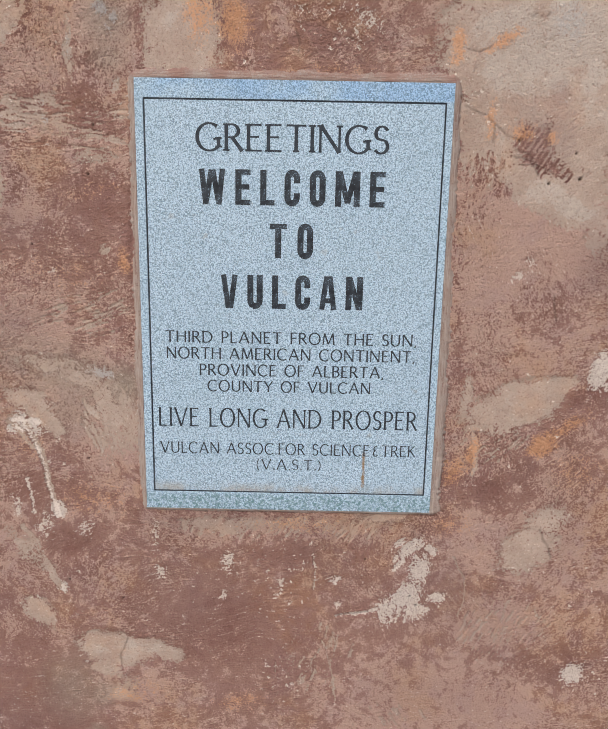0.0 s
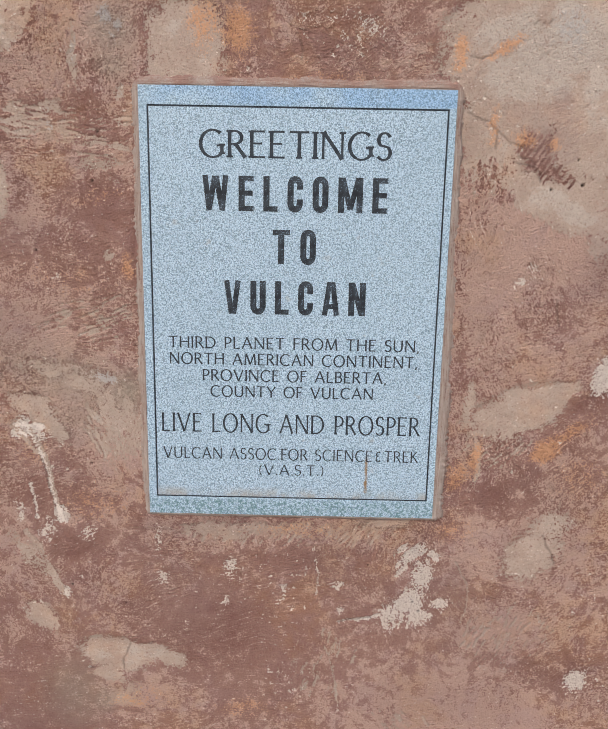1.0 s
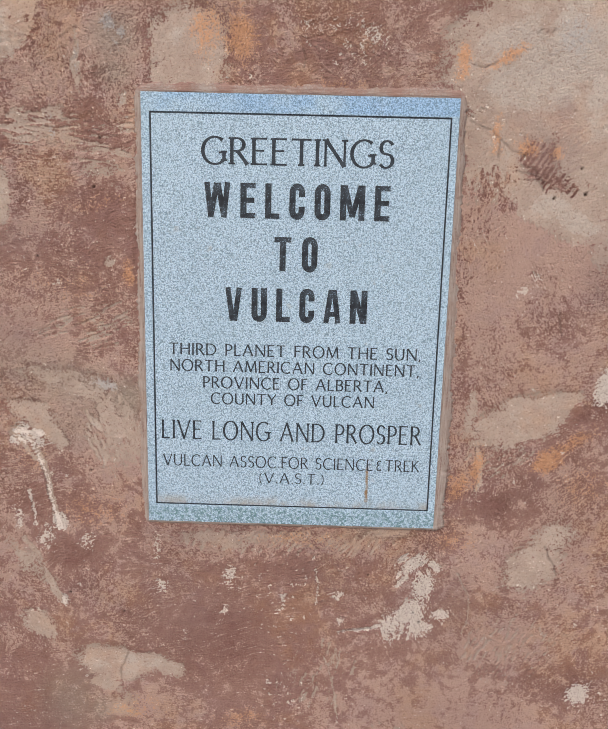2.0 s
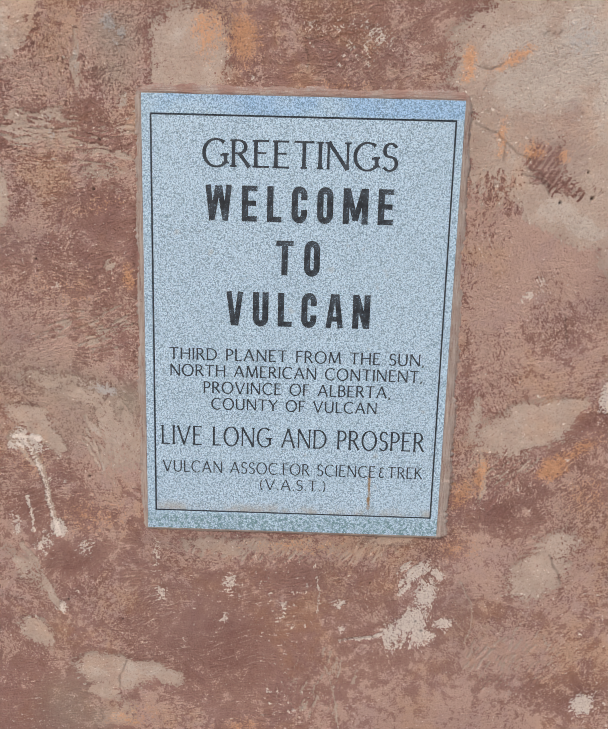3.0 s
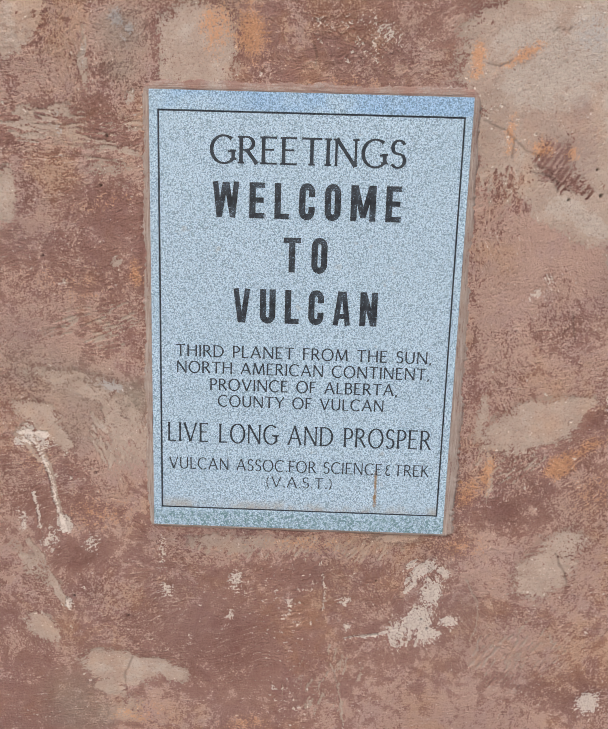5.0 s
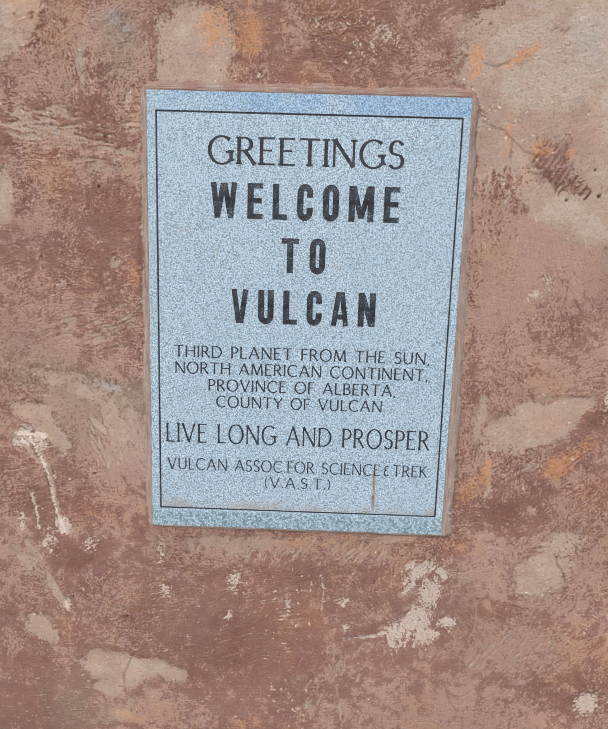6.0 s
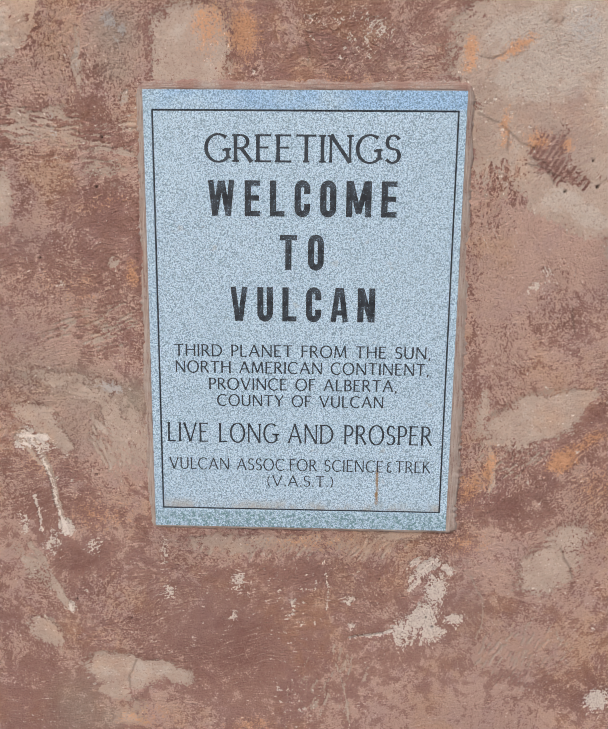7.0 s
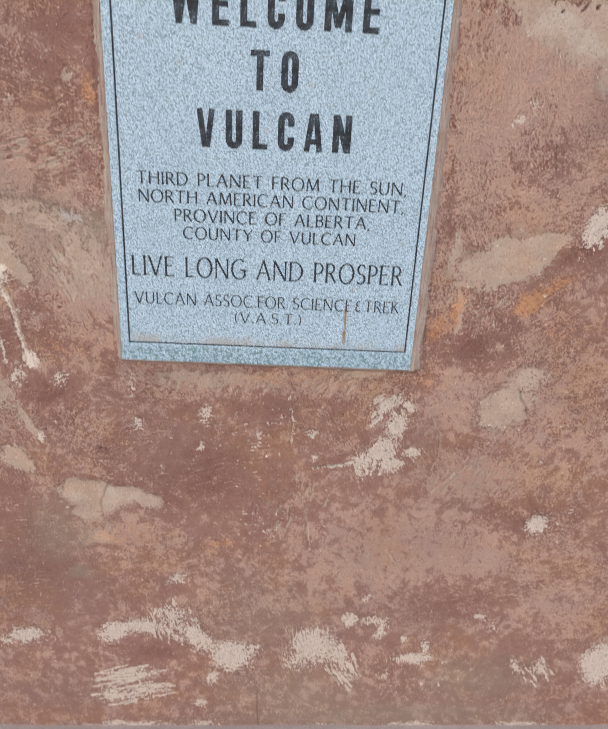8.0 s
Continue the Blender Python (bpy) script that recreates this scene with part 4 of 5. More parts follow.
def build_wall():
    relief = 0.0040 * grain_noise(GX, GZ, 0.35, 5, 3) + 0.0013 * grain_noise(BX, BZ, 0.05, 6, 3) + 0.0006 * grain_noise(BX, BZ * 2.5, 0.02, 7, 2)
    # wall bulged round the plaque so no dark shadow shows below its rim
    rim_gap = np.maximum(np.maximum(np.abs(GX) - 0.300, np.abs(GZ - 1.5295) - 0.4295), 0)
    relief += 0.0062 * np.exp(-((rim_gap / 0.05) ** 2))
    relief += fields[ROUGH] * 0.0022 * grain_noise(BX, BZ, 0.022, 8, 3)
    for kind, depth in ((TAN, 0.0012), (CREAM, 0.0016)):
        m = np.clip((fields[kind] - 0.25) / 0.2, 0, 1)
        relief -= depth * m * m * (3 - 2 * m)
    relief -= 0.006 * pits + 0.0015 * fields[CRACK]
    rows, cols = GX.shape
    n = rows * cols
    front = np.column_stack([GX.ravel(), -relief.ravel(), GZ.ravel()])
    index = np.arange(n).reshape(rows, cols)
    quads = np.column_stack([index[:-1, :-1].ravel(), index[:-1, 1:].ravel(), index[1:, 1:].ravel(), index[1:, :-1].ravel()])
    # the rim runs back to the rear face
    rim = np.concatenate([index[0, :-1], index[:-1, -1], index[-1, :0:-1], index[:0:-1, 0]])
    rear = np.column_stack([front[rim, 0], np.full(len(rim), WALL_THICK), front[rim, 2]])
    k = np.arange(len(rim))
    nxt = (k + 1) % len(rim)
    sides = np.column_stack([rim[nxt], rim[k], n + k, n + nxt])
    faces = np.concatenate([quads, sides])
    verts = np.concatenate([front, rear])
    loops = np.concatenate([faces.ravel(), (n + k)[::-1]])
    starts = np.concatenate([np.arange(len(faces)) * 4, [len(faces) * 4]])
    me = bpy.data.meshes.new("wall_north")
    me.vertices.add(len(verts))
    me.vertices.foreach_set("co", verts.ravel().astype(np.float32))
    me.loops.add(len(loops))
    me.loops.foreach_set("vertex_index", loops.astype(np.int32))
    me.polygons.add(len(starts))
    me.polygons.foreach_set("loop_start", starts.astype(np.int32))
    me.update(calc_edges=True)
    smooth = np.zeros(len(starts), dtype=bool)
    smooth[: len(quads)] = True
    me.polygons.foreach_set("use_smooth", smooth)
    for name, values in fields.items():
        layer = me.attributes.new(name, "FLOAT", "POINT")
        layer.data.foreach_set("value", np.concatenate([values.ravel(), np.zeros(len(rear))]).astype(np.float32))
    me.materials.append(STUCCO)
    me.validate()
    return tagged(new("wall_north", me), "weathered terracotta stucco wall with worn tan and cream patches", "wall", kind="structure")


build_wall()


def part(name, bm, material, parent=None, label=""):
    """Links a bmesh as one mesh object, under a thing or a part."""
    me = bpy.data.meshes.new(name)
    bm.to_mesh(me)
    bm.free()
    me.materials.append(material)
    ob = new(name, me)
    if parent is not None:
        ob.parent = parent
    return tagged(ob, label)


def add_box(bm, x0, x1, y0, y1, z0, z1, bevel=0.0):
    made = bmesh.ops.create_cube(bm, size=1.0)["verts"]
    for v in made:
        v.co = Vector((x0 if v.co.x < 0 else x1, y0 if v.co.y < 0 else y1, z0 if v.co.z < 0 else z1))
    if bevel:
        edges = list({e for v in made for e in v.link_edges})
        bmesh.ops.bevel(bm, geom=edges, offset=bevel, segments=2, affect="EDGES", profile=0.6)


def build_ground():
    n, bm = 40, bmesh.new()
    steps = [math.copysign(abs(k / n) ** 3, k) * 900 for k in range(-n, n + 1)]
    grid = [[bm.verts.new((x, y, -0.06 + 0.01 * noise.noise((x * 0.7, y * 0.7, 0)))) for x in steps] for y in steps]
    for j in range(2 * n):
        for i in range(2 * n):
            bm.faces.new((grid[j][i], grid[j][i + 1], grid[j + 1][i + 1], grid[j + 1][i]))
    tagged(part("ground", bm, GRAVEL), "flat grey-brown gravel ground around the monument", "ground", kind="structure")
    # concrete apron along the wall's foot, falling gently to one side
    bm = bmesh.new()
    bmesh.ops.create_grid(bm, x_segments=60, y_segments=24, size=0.5)
    for v in bm.verts:
        x, y = v.co.x * 6.4 + 0.1, v.co.y * 2.6 - 1.29
        v.co = Vector((x, y, 0.018 + 0.029 * (x - 0.12) * min(1.0, 1.6 / max(1.0, abs(x))) + 0.012 * y * 0.3 + 0.0015 * noise.noise((x * 9, y * 9, 1))))
    rim = [e for e in bm.edges if e.is_boundary]
    for v in [g for g in bmesh.ops.extrude_edge_only(bm, edges=rim)["geom"] if isinstance(g, bmesh.types.BMVert)]:
        v.co.z -= 0.16
    tagged(part("pavement", bm, CONCRETE), "pale grey concrete apron along the foot of the wall", "pavement", kind="structure")


build_ground()

# ---------------------------------------------------------------- the plaque
PL_X, PL_Z0, PL_H, PL_FACE = 0.300, 1.100, 0.859, -0.012
IN_X0, IN_X1, IN_Z0, IN_Z1, CUT = -0.2825, 0.2850, 0.0395, 0.8225, 0.0034


def stroke(bm, points, widths, lift):
    """One cut of a letter: a ribbon with a face and low sides along a line of (x, z) points, with a width at each."""
    keep = [k for k in range(len(points)) if k == 0 or math.dist(points[k], points[k - 1]) > 1e-6]
    points, widths = [points[k] for k in keep], [widths[k] for k in keep]
    pts = [Vector(p) for p in points]
    face, foot = [], []
    for k, p in enumerate(pts):
        a, b = pts[max(k - 1, 0)], pts[min(k + 1, len(pts) - 1)]
        if points[0] == points[-1] and k in (0, len(pts) - 1):
            a, b = pts[-2], pts[1]
        t = (b - a).normalized()
        stretch = 1.0
        if 0 < k < len(pts) - 1:
            u = (pts[k] - pts[k - 1]).normalized()
            stretch = 1.0 / max(0.5, abs(u.dot(t)))
        side = Vector((-t.y, t.x)) * widths[k] * 0.5 * stretch
        for q in (p + side, p - side):
            face.append(bm.verts.new((q.x, -lift, q.y)))
            foot.append(bm.verts.new((q.x, 0.0002, q.y)))
    for k in range(len(pts) - 1):
        a = 2 * k
        bm.faces.new((face[a], face[a + 1], face[a + 3], face[a + 2]))
        bm.faces.new((face[a], face[a + 2], foot[a + 2], foot[a]))
        bm.faces.new((face[a + 1], foot[a + 1], foot[a + 3], face[a + 3]))
    for a in (0, 2 * len(pts) - 2):
        bm.faces.new((face[a], foot[a], foot[a + 1], face[a + 1]))


def bow(cx, cz, rx, rz, a0, a1, n=18):
    """Points along part of an oval, angles in degrees."""
    return [(cx + rx * math.cos(radians(a0 + (a1 - a0) * k / n)), cz + rz * math.sin(radians(a0 + (a1 - a0) * k / n))) for k in range(n + 1)]


# flared roman capitals: width, and the lines of each, in units of the cap height; weight: 0 hairline, 1 stem, None: by its slope
ROMAN = {
    "A": (0.82, [([(0.03, 0), (0.40, 1)], 0.35), ([(0.40, 1), (0.79, 0)], 1), ([(0.17, 0.36), (0.64, 0.36)], 0)]),
    "B": (0.58, [([(0.07, 0), (0.07, 1)], 1), ([(0.07, 0.97), (0.28, 0.97)] + bow(0.28, 0.755, 0.22, 0.215, 90, -90) + [(0.07, 0.54)], None), ([(0.07, 0.54), (0.28, 0.54)] + bow(0.28, 0.285, 0.27, 0.255, 90, -90) + [(0.07, 0.03)], None)]),
    "C": (0.80, [(bow(0.47, 0.5, 0.43, 0.50, 48, 312, 26), None)]),
    "D": (0.82, [([(0.07, 0), (0.07, 1)], 1), ([(0.07, 0.97), (0.30, 0.97)] + bow(0.30, 0.5, 0.46, 0.47, 90, -90, 22) + [(0.07, 0.03)], None)]),
    "E": (0.56, [([(0.07, 0), (0.07, 1)], 1), ([(0.07, 0.97), (0.53, 0.97)], 0), ([(0.07, 0.53), (0.44, 0.53)], 0), ([(0.07, 0.03), (0.54, 0.03)], 0)]),
    "F": (0.50, [([(0.07, 0), (0.07, 1)], 1), ([(0.07, 0.97), (0.50, 0.97)], 0), ([(0.07, 0.52), (0.43, 0.52)], 0)]),
    "G": (0.86, [(bow(0.47, 0.5, 0.43, 0.50, 50, 330, 26), None), ([(0.80, 0.12), (0.80, 0.43)], 1), ([(0.62, 0.43), (0.86, 0.43)], 0)]),
    "H": (0.78, [([(0.07, 0), (0.07, 1)], 1), ([(0.71, 0), (0.71, 1)], 1), ([(0.07, 0.53), (0.71, 0.53)], 0)]),
    "I": (0.14, [([(0.07, 0), (0.07, 1)], 1)]),
    "K": (0.66, [([(0.07, 0), (0.07, 1)], 1), ([(0.58, 1), (0.09, 0.46)], 0.25), ([(0.22, 0.58), (0.64, 0)], 1)]),
    "L": (0.52, [([(0.07, 0), (0.07, 1)], 1), ([(0.07, 0.03), (0.52, 0.03)], 0)]),
    "M": (0.96, [([(0.05, 0), (0.14, 1)], 0.35), ([(0.14, 1), (0.48, 0.06)], 1), ([(0.48, 0.06), (0.82, 1)], 0.35), ([(0.82, 1), (0.91, 0)], 1)]),
    "N": (0.82, [([(0.07, 0), (0.07, 1)], 0.35), ([(0.07, 1), (0.75, 0)], 1), ([(0.75, 0), (0.75, 1)], 0.35)]),
    "O": (0.92, [(bow(0.46, 0.5, 0.42, 0.50, 90, 450, 36), None)]),
    "P": (0.54, [([(0.07, 0), (0.07, 1)], 1), ([(0.07, 0.97), (0.25, 0.97)] + bow(0.25, 0.71, 0.26, 0.26, 90, -90) + [(0.07, 0.45)], None)]),
    "R": (0.64, [([(0.07, 0), (0.07, 1)], 1), ([(0.07, 0.97), (0.25, 0.97)] + bow(0.25, 0.735, 0.25, 0.235, 90, -90) + [(0.07, 0.50)], None), ([(0.28, 0.50), (0.63, 0)], 1)]),
    "S": (0.52, [(bow(0.27, 0.74, 0.21, 0.25, 25, 235, 16) + bow(0.25, 0.265, 0.235, 0.255, 60, -150, 16), None)]),
    "T": (0.70, [([(0.35, 0), (0.35, 1)], 1), ([(0, 0.97), (0.70, 0.97)], 0)]),
    "U": (0.76, [([(0.07, 1), (0.07, 0.32)] + bow(0.375, 0.32, 0.305, 0.31, 180, 360, 16) + [(0.68, 1)], None)]),
    "V": (0.80, [([(0.03, 1), (0.41, 0)], 1), ([(0.41, 0), (0.77, 1)], 0.35)]),
    "Y": (0.74, [([(0.02, 1), (0.37, 0.46)], 1), ([(0.37, 0.46), (0.72, 1)], 0.35), ([(0.37, 0), (0.37, 0.46)], 1)]),
    "&": (0.46, [(bow(0.25, 0.70, 0.17, 0.19, 40, 265, 14), 0.5), (bow(0.25, 0.27, 0.20, 0.25, 95, 330, 16), 0.7)]),
    "(": (0.24, [(bow(0.40, 0.45, 0.36, 0.62, 125, 235, 12), 0.3)]),
    ")": (0.24, [(bow(-0.16, 0.45, 0.36, 0.62, 55, -55, 12), 0.3)]),
    ".": (0.12, [([(0.02, 0.05), (0.12, 0.05)], 1)]),
    ",": (0.12, [([(0.09, 0.09), (0.03, -0.13)], 0.8)]),
}
# narrow block capitals: width and middle lines; all of one weight
BLOCK = {
    "A": (0.52, [[(0.08, 0), (0.215, 1)], [(0.44, 0), (0.305, 1)], [(0.13, 0.27), (0.39, 0.27)], [(0.20, 0.925), (0.32, 0.925)]]),
    "C": (0.45, [[(0.36, 0.64), (0.36, 0.76)] + bow(0.225, 0.76, 0.135, 0.165, 0, 180, 12) + bow(0.225, 0.24, 0.135, 0.165, 180, 360, 12) + [(0.36, 0.24), (0.36, 0.36)]]),
    "E": (0.44, [[(0.09, 0), (0.09, 1)], [(0.09, 0.925), (0.44, 0.925)], [(0.09, 0.51), (0.41, 0.51)], [(0.09, 0.075), (0.44, 0.075)]]),
    "L": (0.42, [[(0.09, 0), (0.09, 1)], [(0.09, 0.075), (0.42, 0.075)]]),
    "M": (0.72, [[(0.09, 0), (0.09, 1)], [(0.63, 0), (0.63, 1)], [(0.13, 0.98), (0.36, 0.10)], [(0.59, 0.98), (0.36, 0.10)]]),
    "N": (0.50, [[(0.085, 0), (0.085, 1)], [(0.415, 0), (0.415, 1)], [(0.11, 0.96), (0.39, 0.04)]]),
    "O": (0.46, [bow(0.23, 0.76, 0.14, 0.165, 0, 180, 12) + bow(0.23, 0.24, 0.14, 0.165, 180, 360, 12) + [(0.37, 0.76)]]),
    "T": (0.50, [[(0.25, 0), (0.25, 1)], [(0.0, 0.92), (0.50, 0.92)]]),
    "U": (0.47, [[(0.095, 1), (0.095, 0.24)] + bow(0.235, 0.24, 0.14, 0.165, 180, 360, 14) + [(0.375, 1)]]),
    "V": (0.52, [[(0.09, 1), (0.225, 0)], [(0.43, 1), (0.295, 0)]]),
    "W": (0.78, [[(0.09, 1), (0.20, 0)], [(0.20, 0.02), (0.37, 0.98)], [(0.41, 0.98), (0.58, 0.02)], [(0.69, 1), (0.58, 0)]]),
}


def roman_letter(bm, ch, x, z, cap, sx, stem, hair, serif, lift):
    """Adds one flared roman capital; returns its width."""
    width, lines = ROMAN[ch]
    for k, (points, weight) in enumerate(lines):
        ends_open = points[0] != points[-1]
        if len(points) == 2:
            (ax, az), (bx, bz) = points
            points = [(ax + (bx - ax) * f, az + (bz - az) * f) for f in (0, 0.08, 0.2, 0.5, 0.8, 0.92, 1)]
        pts = [(x + px * cap * sx, z + pz * cap) for px, pz in points]
        wide = []
        for i, p in enumerate(pts):
            a, b = pts[max(i - 1, 0)], pts[min(i + 1, len(pts) - 1)]
            rise = abs(b[1] - a[1]) / max(1e-9, math.hypot(b[0] - a[0], b[1] - a[1]))
            f = weight if weight is not None else rise**1.5
            w = hair + (stem - hair) * f
            if ends_open and len(pts) == 7:
                w *= (1.28, 1.08, 1.0, 0.94, 1.0, 1.08, 1.28)[i]
            wide.append(w * cap)
        if ends_open and len(pts) > 7 and ch in "CGS":
            wide[0], wide[1] = stem * cap * 1.15, stem * cap * 0.8
            if ch != "G":
                wide[-1], wide[-2] = stem * cap * 1.0, stem * cap * 0.7
        stroke(bm, pts, wide, lift + 0.00002 * k)
        # small feet at the ends of upright stems
        if serif and len(pts) == 7 and abs(pts[0][0] - pts[-1][0]) < 0.25 * cap and ch not in ".,":
            for px, pz in (pts[0], pts[-1]):
                if ch in "AMNV" and ((pz > z + cap * 0.5) == (ch in "A") or (ch == "V" and pz < z + 0.5 * cap)):
                    continue
                pz += hair * cap * (0.5 if pz < z + cap * 0.5 else -0.5)
                stroke(bm, [(px - serif * cap, pz), (px + serif * cap, pz)], [hair * cap] * 2, lift + 0.00012)
    return width


def words_width(text, table, gap, space):
    return sum(space if ch == " " else 0.16 if ch == "~" else table[ch][0] + gap for ch in text) - gap


def letter(bm, ch, x, z, block, parent):
    """Links one finished letter, with its origin at its foot."""
    bmesh.ops.translate(bm, verts=bm.verts, vec=(-x, 0, -z))
    bmesh.ops.recalc_face_normals(bm, faces=bm.faces)
    ob = part("letter", bm, ENAMEL_WORN if block else ENAMEL_FINE, parent)
    ob.location = (x, PL_FACE, z)


def inscription(text, x0, x1, z, cap, block, parent, stem=0.115, hair=0.055, serif=0.0, gap=0.17, space=0.55):
    """One engraved line, letter by letter, from x0 to x1, standing on z."""
    lift = 0.00035
    x = x0
    if block:
        natural = sum(BLOCK[ch][0] for ch in text) * cap
        gap = (x1 - x0 - natural) / (len(text) - 1)
        for ch in text:
            bm = bmesh.new()
            for k, points in enumerate(BLOCK[ch][1]):
                flat = len(points) == 2 and points[0][1] == points[1][1]
                thick = (0.15 if flat else 0.155 if ch in "MNWAV" and points[0][0] != points[1][0] else 0.18) * cap
                stroke(bm, [(x + px * cap, z + pz * cap) for px, pz in points], [thick] * len(points), lift + 0.00003 * k)
            letter(bm, ch, x, z, True, parent)
            x += BLOCK[ch][0] * cap + gap
        return
    sx = (x1 - x0) / (words_width(text, ROMAN, gap, space) * cap)
    for ch in text:
        if ch in " ~":
            x += (space if ch == " " else 0.16) * cap * sx
            continue
        bm = bmesh.new()
        width = roman_letter(bm, ch, x, z, cap, sx, stem, hair, serif, lift)
        letter(bm, ch, x, z, False, parent)
        x += (width + gap) * cap * sx


def build_plaque():
    root = new("plaque")
    root.location = (0, 0, PL_Z0)
    tagged(root, "blue-grey granite plaque with black engraved welcome text on stucco wall", "plaque")
    bm = bmesh.new()
    add_box(bm, -PL_X + 0.001, PL_X - 0.001, PL_FACE + 0.0026, 0.004, 0.001, PL_H - 0.001)
    part("slab", bm, GRANITE_EDGE, root)
    # four mitred strips of the raised margin, joined
    bm = bmesh.new()
    outer = [(-PL_X, 0.0), (PL_X, 0.0), (PL_X, PL_H), (-PL_X, PL_H)]
    inner = [(IN_X0 - CUT, IN_Z0 - CUT), (IN_X1 + CUT, IN_Z0 - CUT), (IN_X1 + CUT, IN_Z1 + CUT), (IN_X0 - CUT, IN_Z1 + CUT)]
    e = 0.0016
    rings = []
    for ring, grow, y in ((outer, 0, PL_FACE + 0.0026), (outer, 0, PL_FACE + e), (outer, -0.4 * e, PL_FACE + 0.3 * e), (outer, -e, PL_FACE), (inner, -0.0004, PL_FACE), (inner, 0, PL_FACE + 0.0005), (inner, 0, PL_FACE + 0.0026)):
        mx, mz = sum(p[0] for p in ring) / 4, sum(p[1] for p in ring) / 4
        rings.append([bm.verts.new((x + math.copysign(grow, x - mx), y, zz + math.copysign(grow, zz - mz))) for x, zz in ring])
    for a, b in zip(rings, rings[1:]):
        for k in range(4):
            bm.faces.new((a[k], a[(k + 1) % 4], b[(k + 1) % 4], b[k]))
    bmesh.ops.recalc_face_normals(bm, faces=bm.faces)
    part("margin", bm, GRANITE_EDGE, root, "darker rough-finished granite margin")
    bm = bmesh.new()
    add_box(bm, IN_X0, IN_X1, PL_FACE, PL_FACE + 0.0025, IN_Z0, IN_Z1, 0.0004)
    panel = part("panel", bm, GRANITE, root, "honed pale granite panel with a rust drip")
    bm = bmesh.new()
    rings = []
    for grow, y in ((0.0001, PL_FACE + 0.0024), (0.0001, PL_FACE + 0.0016), (CUT - 0.0001, PL_FACE + 0.0016), (CUT - 0.0001, PL_FACE + 0.0024)):
        rings.append([bm.verts.new((xx, y, zz)) for xx, zz in ((IN_X0 - grow, IN_Z0 - grow), (IN_X1 + grow, IN_Z0 - grow), (IN_X1 + grow, IN_Z1 + grow), (IN_X0 - grow, IN_Z1 + grow))])
    for a, c in zip(rings, rings[1:] + rings[:1]):
        for k in range(4):
            bm.faces.new((a[k], a[(k + 1) % 4], c[(k + 1) % 4], c[k]))
    bmesh.ops.recalc_face_normals(bm, faces=bm.faces)
    part("groove", bm, ENAMEL_FINE, root, "thin black-painted border line")

    def line(text, x0, x1, z, cap, block=False, **style):
        inscription(text, x0, x1, z - PL_Z0, cap, block, panel, **style)

    line("GREETINGS", -0.186, 0.181, 1.8315, 0.0500, stem=0.140, hair=0.070, serif=0.125, gap=0.15)
    line("WELCOME", -0.182, 0.178, 1.7315, 0.0665, True)
    line("TO", -0.044, 0.041, 1.6305, 0.0665, True)
    line("VULCAN", -0.141, 0.142, 1.5300, 0.0665, True)
    line("THIRD PLANET FROM THE SUN,", -0.253, 0.254, 1.4585, 0.0235, stem=0.135, hair=0.088, serif=0.05)
    line("NORTH AMERICAN CONTINENT,", -0.252, 0.252, 1.4250, 0.0235, stem=0.135, hair=0.088, serif=0.05)
    line("PROVINCE OF ALBERTA,", -0.185, 0.190, 1.3910, 0.0235, stem=0.135, hair=0.088, serif=0.05)
    line("COUNTY OF VULCAN", -0.169, 0.165, 1.3575, 0.0230, stem=0.135, hair=0.088, serif=0.05)
    line("LIVE LONG AND PROSPER", -0.271, 0.264, 1.2810, 0.0400, stem=0.100, hair=0.060, serif=0.07, space=0.50)
    line("VULCAN ASSOC.FOR SCIENCE~&~TREK", -0.269, 0.264, 1.2225, 0.0245, stem=0.108, hair=0.072, serif=0.05)
    line("(V.A.S.T.)", -0.068, 0.067, 1.1890, 0.0230, stem=0.108, hair=0.072, serif=0.05)


build_plaque()


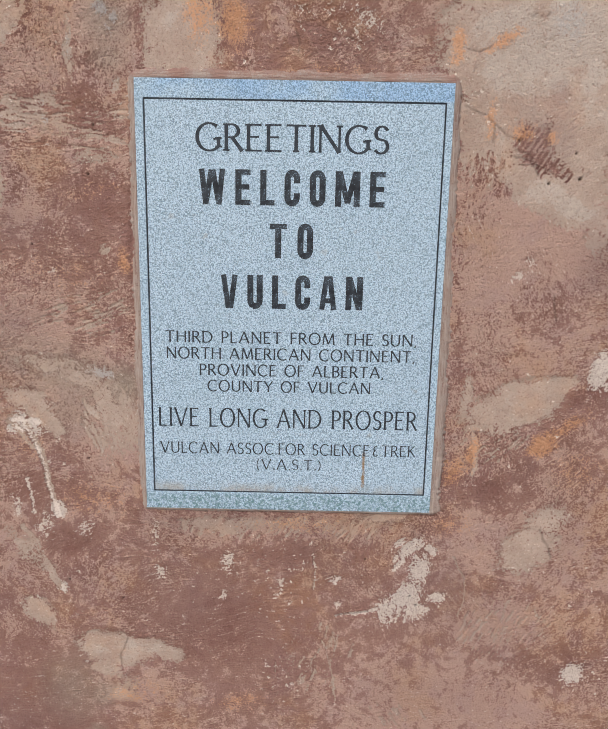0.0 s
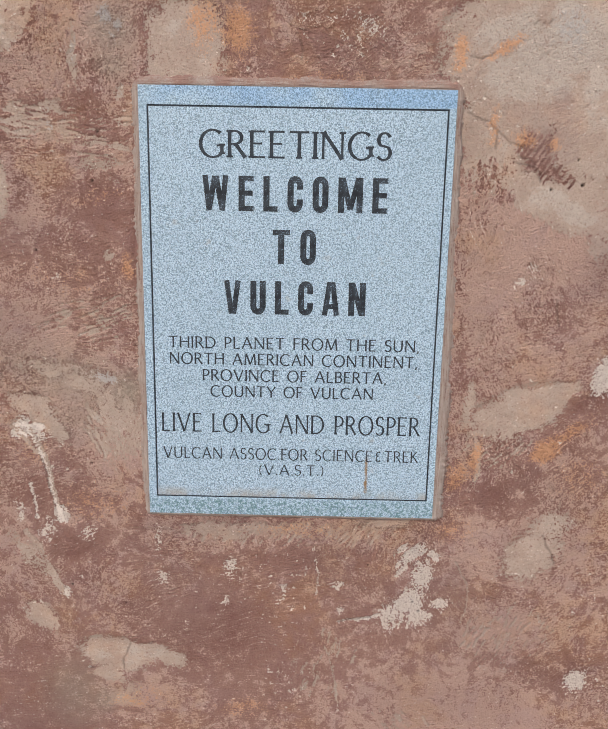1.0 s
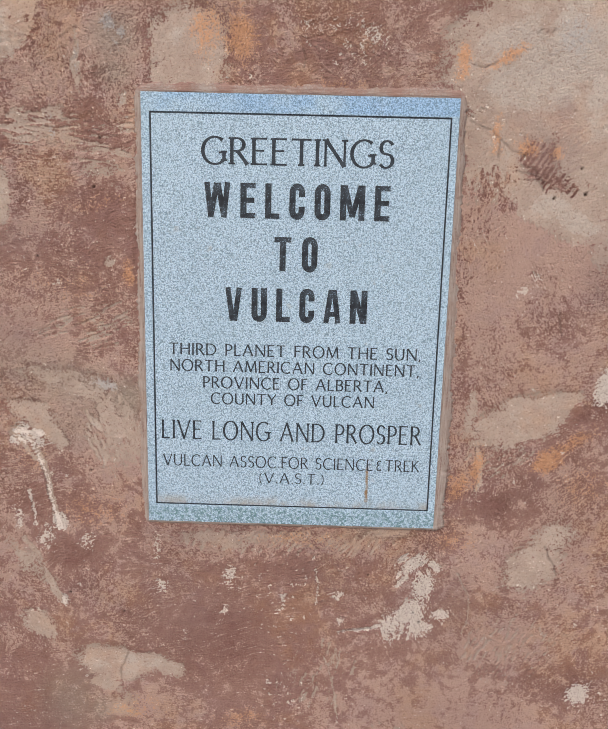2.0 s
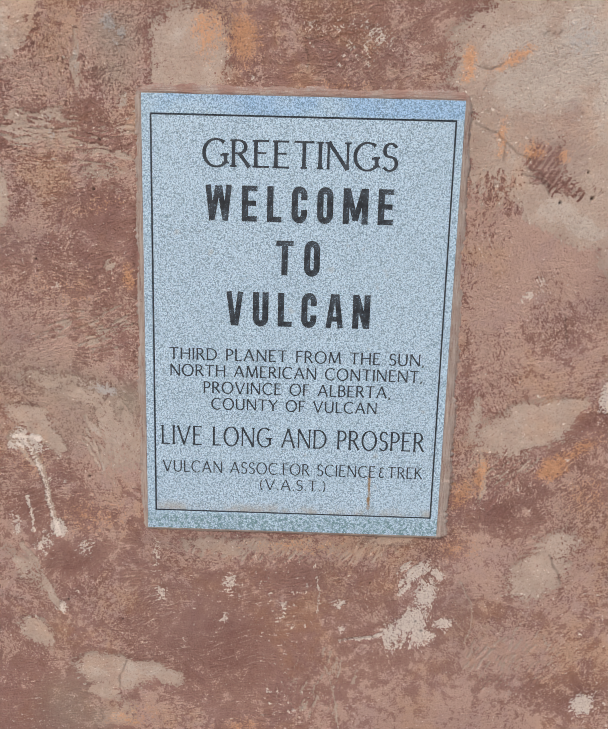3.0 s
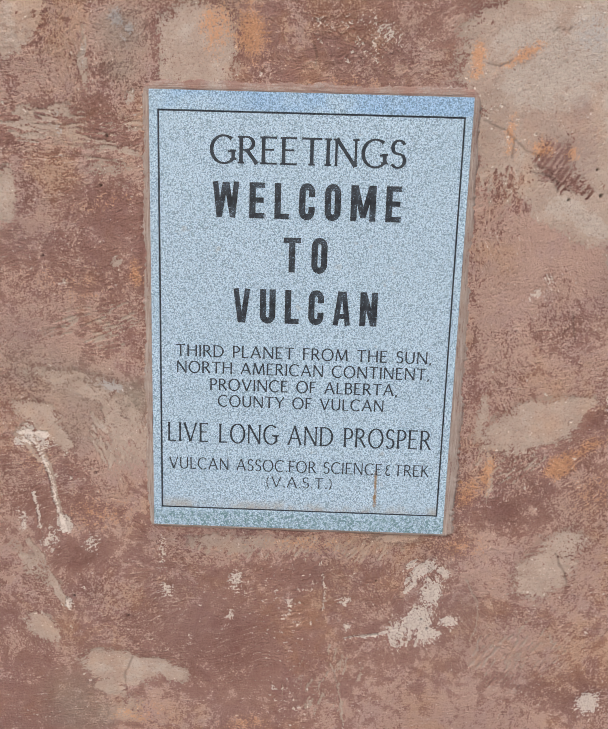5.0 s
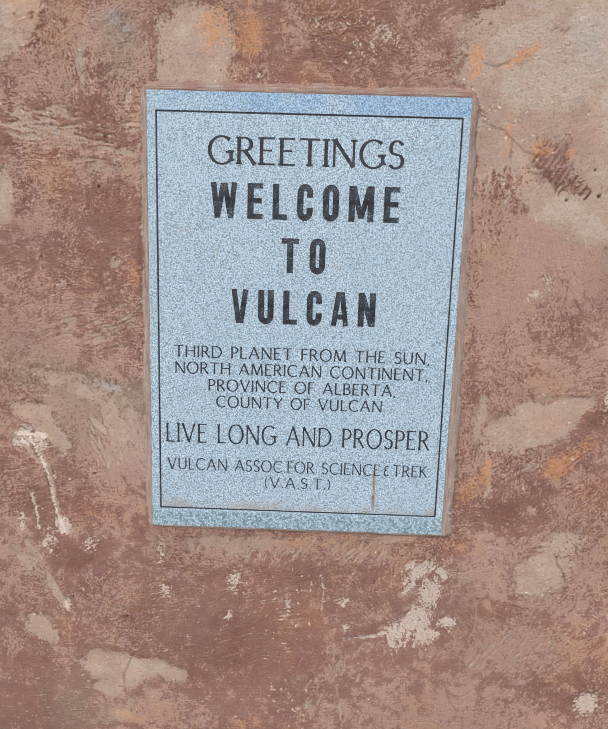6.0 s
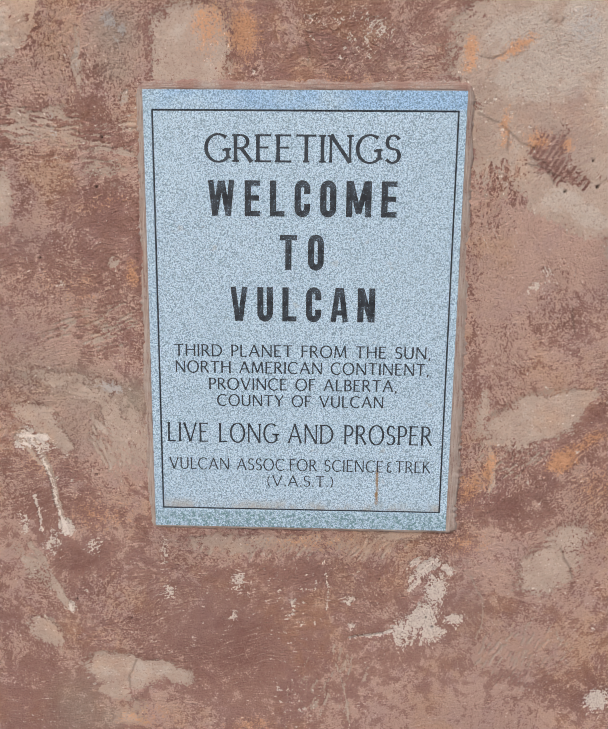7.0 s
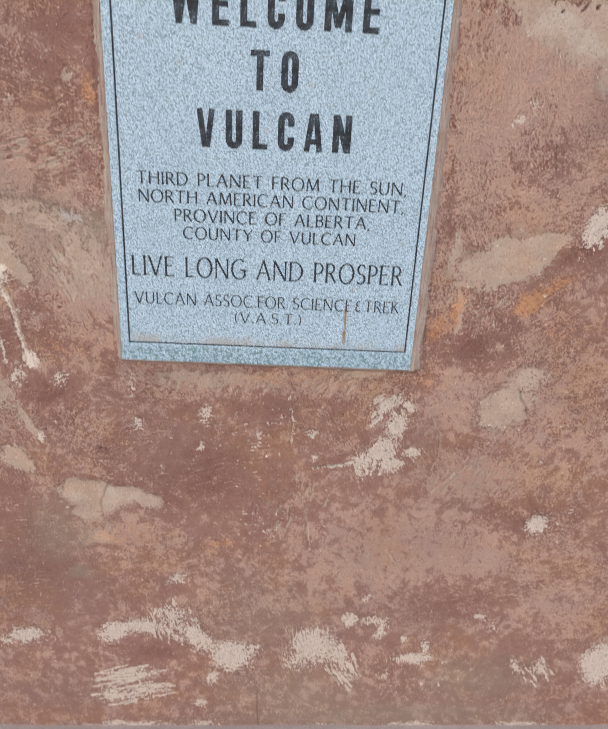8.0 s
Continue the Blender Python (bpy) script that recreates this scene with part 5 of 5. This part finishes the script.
def build_mortar():
    """The uneven bead of mortar that beds the plaque's rim in the wall."""
    bm = bmesh.new()
    layer = bm.verts.layers.float.new("paint")
    level = bm.verts.layers.float.new("level")
    corners = [(-PL_X, PL_Z0), (PL_X, PL_Z0), (PL_X, PL_Z0 + PL_H), (-PL_X, PL_Z0 + PL_H)]
    outward = [(0, -1), (1, 0), (0, 1), (-1, 0)]
    path = []
    for k in range(4):
        (ax, az), (bx, bz) = corners[k], corners[(k + 1) % 4]
        n = int(math.hypot(bx - ax, bz - az) / 0.003)
        for i in range(n):
            f = i / n
            width = (0.009, 0.027 - 0.010 * f, 0.019, 0.017)[k]
            path.append((ax + (bx - ax) * f, az + (bz - az) * f, outward[k], width, (0.0, 0.12, 0.48, 0.05)[k]))
        path.append((bx, bz, ((outward[k][0] + outward[(k + 1) % 4][0]), (outward[k][1] + outward[(k + 1) % 4][1])), (0.010, 0.011, 0.012, 0.008)[k], 0.4))
    rows = []
    for x, z, (ox, oz), width, paint in path:
        wobble = 1 + 0.32 * noise.noise((x * 22, z * 22, 2)) + 0.28 * noise.noise((x * 150, z * 150, 5))
        row = []
        for f, y in ((-0.03, -0.0075), (0.04, -0.0102), (0.35, -0.0096), (0.75, -0.0084), (1.0, -0.0055), (1.12, 0.0035)):
            d = width * wobble * f
            if oz < 0 and 0 < f <= 1:
                y -= 0.0014  # flush under the lower edge
            v = bm.verts.new((x + ox * d, y + 0.0012 * noise.noise((x * 90 + f * 5, z * 90, 7)), z + oz * d))
            v[layer] = paint + 0.35 * noise.noise((x * 25, z * 25, 9)) + 0.15 * f
            v[level] = 1.0 if abs(oz) > abs(ox) else 0.0
            row.append(v)
        rows.append(row)
    for a, b in zip(rows, rows[1:] + rows[:1]):
        for k in range(5):
            bm.faces.new((a[k], a[k + 1], b[k + 1], b[k]))
    for f in bm.faces:
        f.smooth = True
    bmesh.ops.recalc_face_normals(bm, faces=bm.faces)
    tagged(part("mortar_trim", bm, MORTAR), "uneven tan mortar bead around the granite plaque", "mortar", kind="structure")


build_mortar()
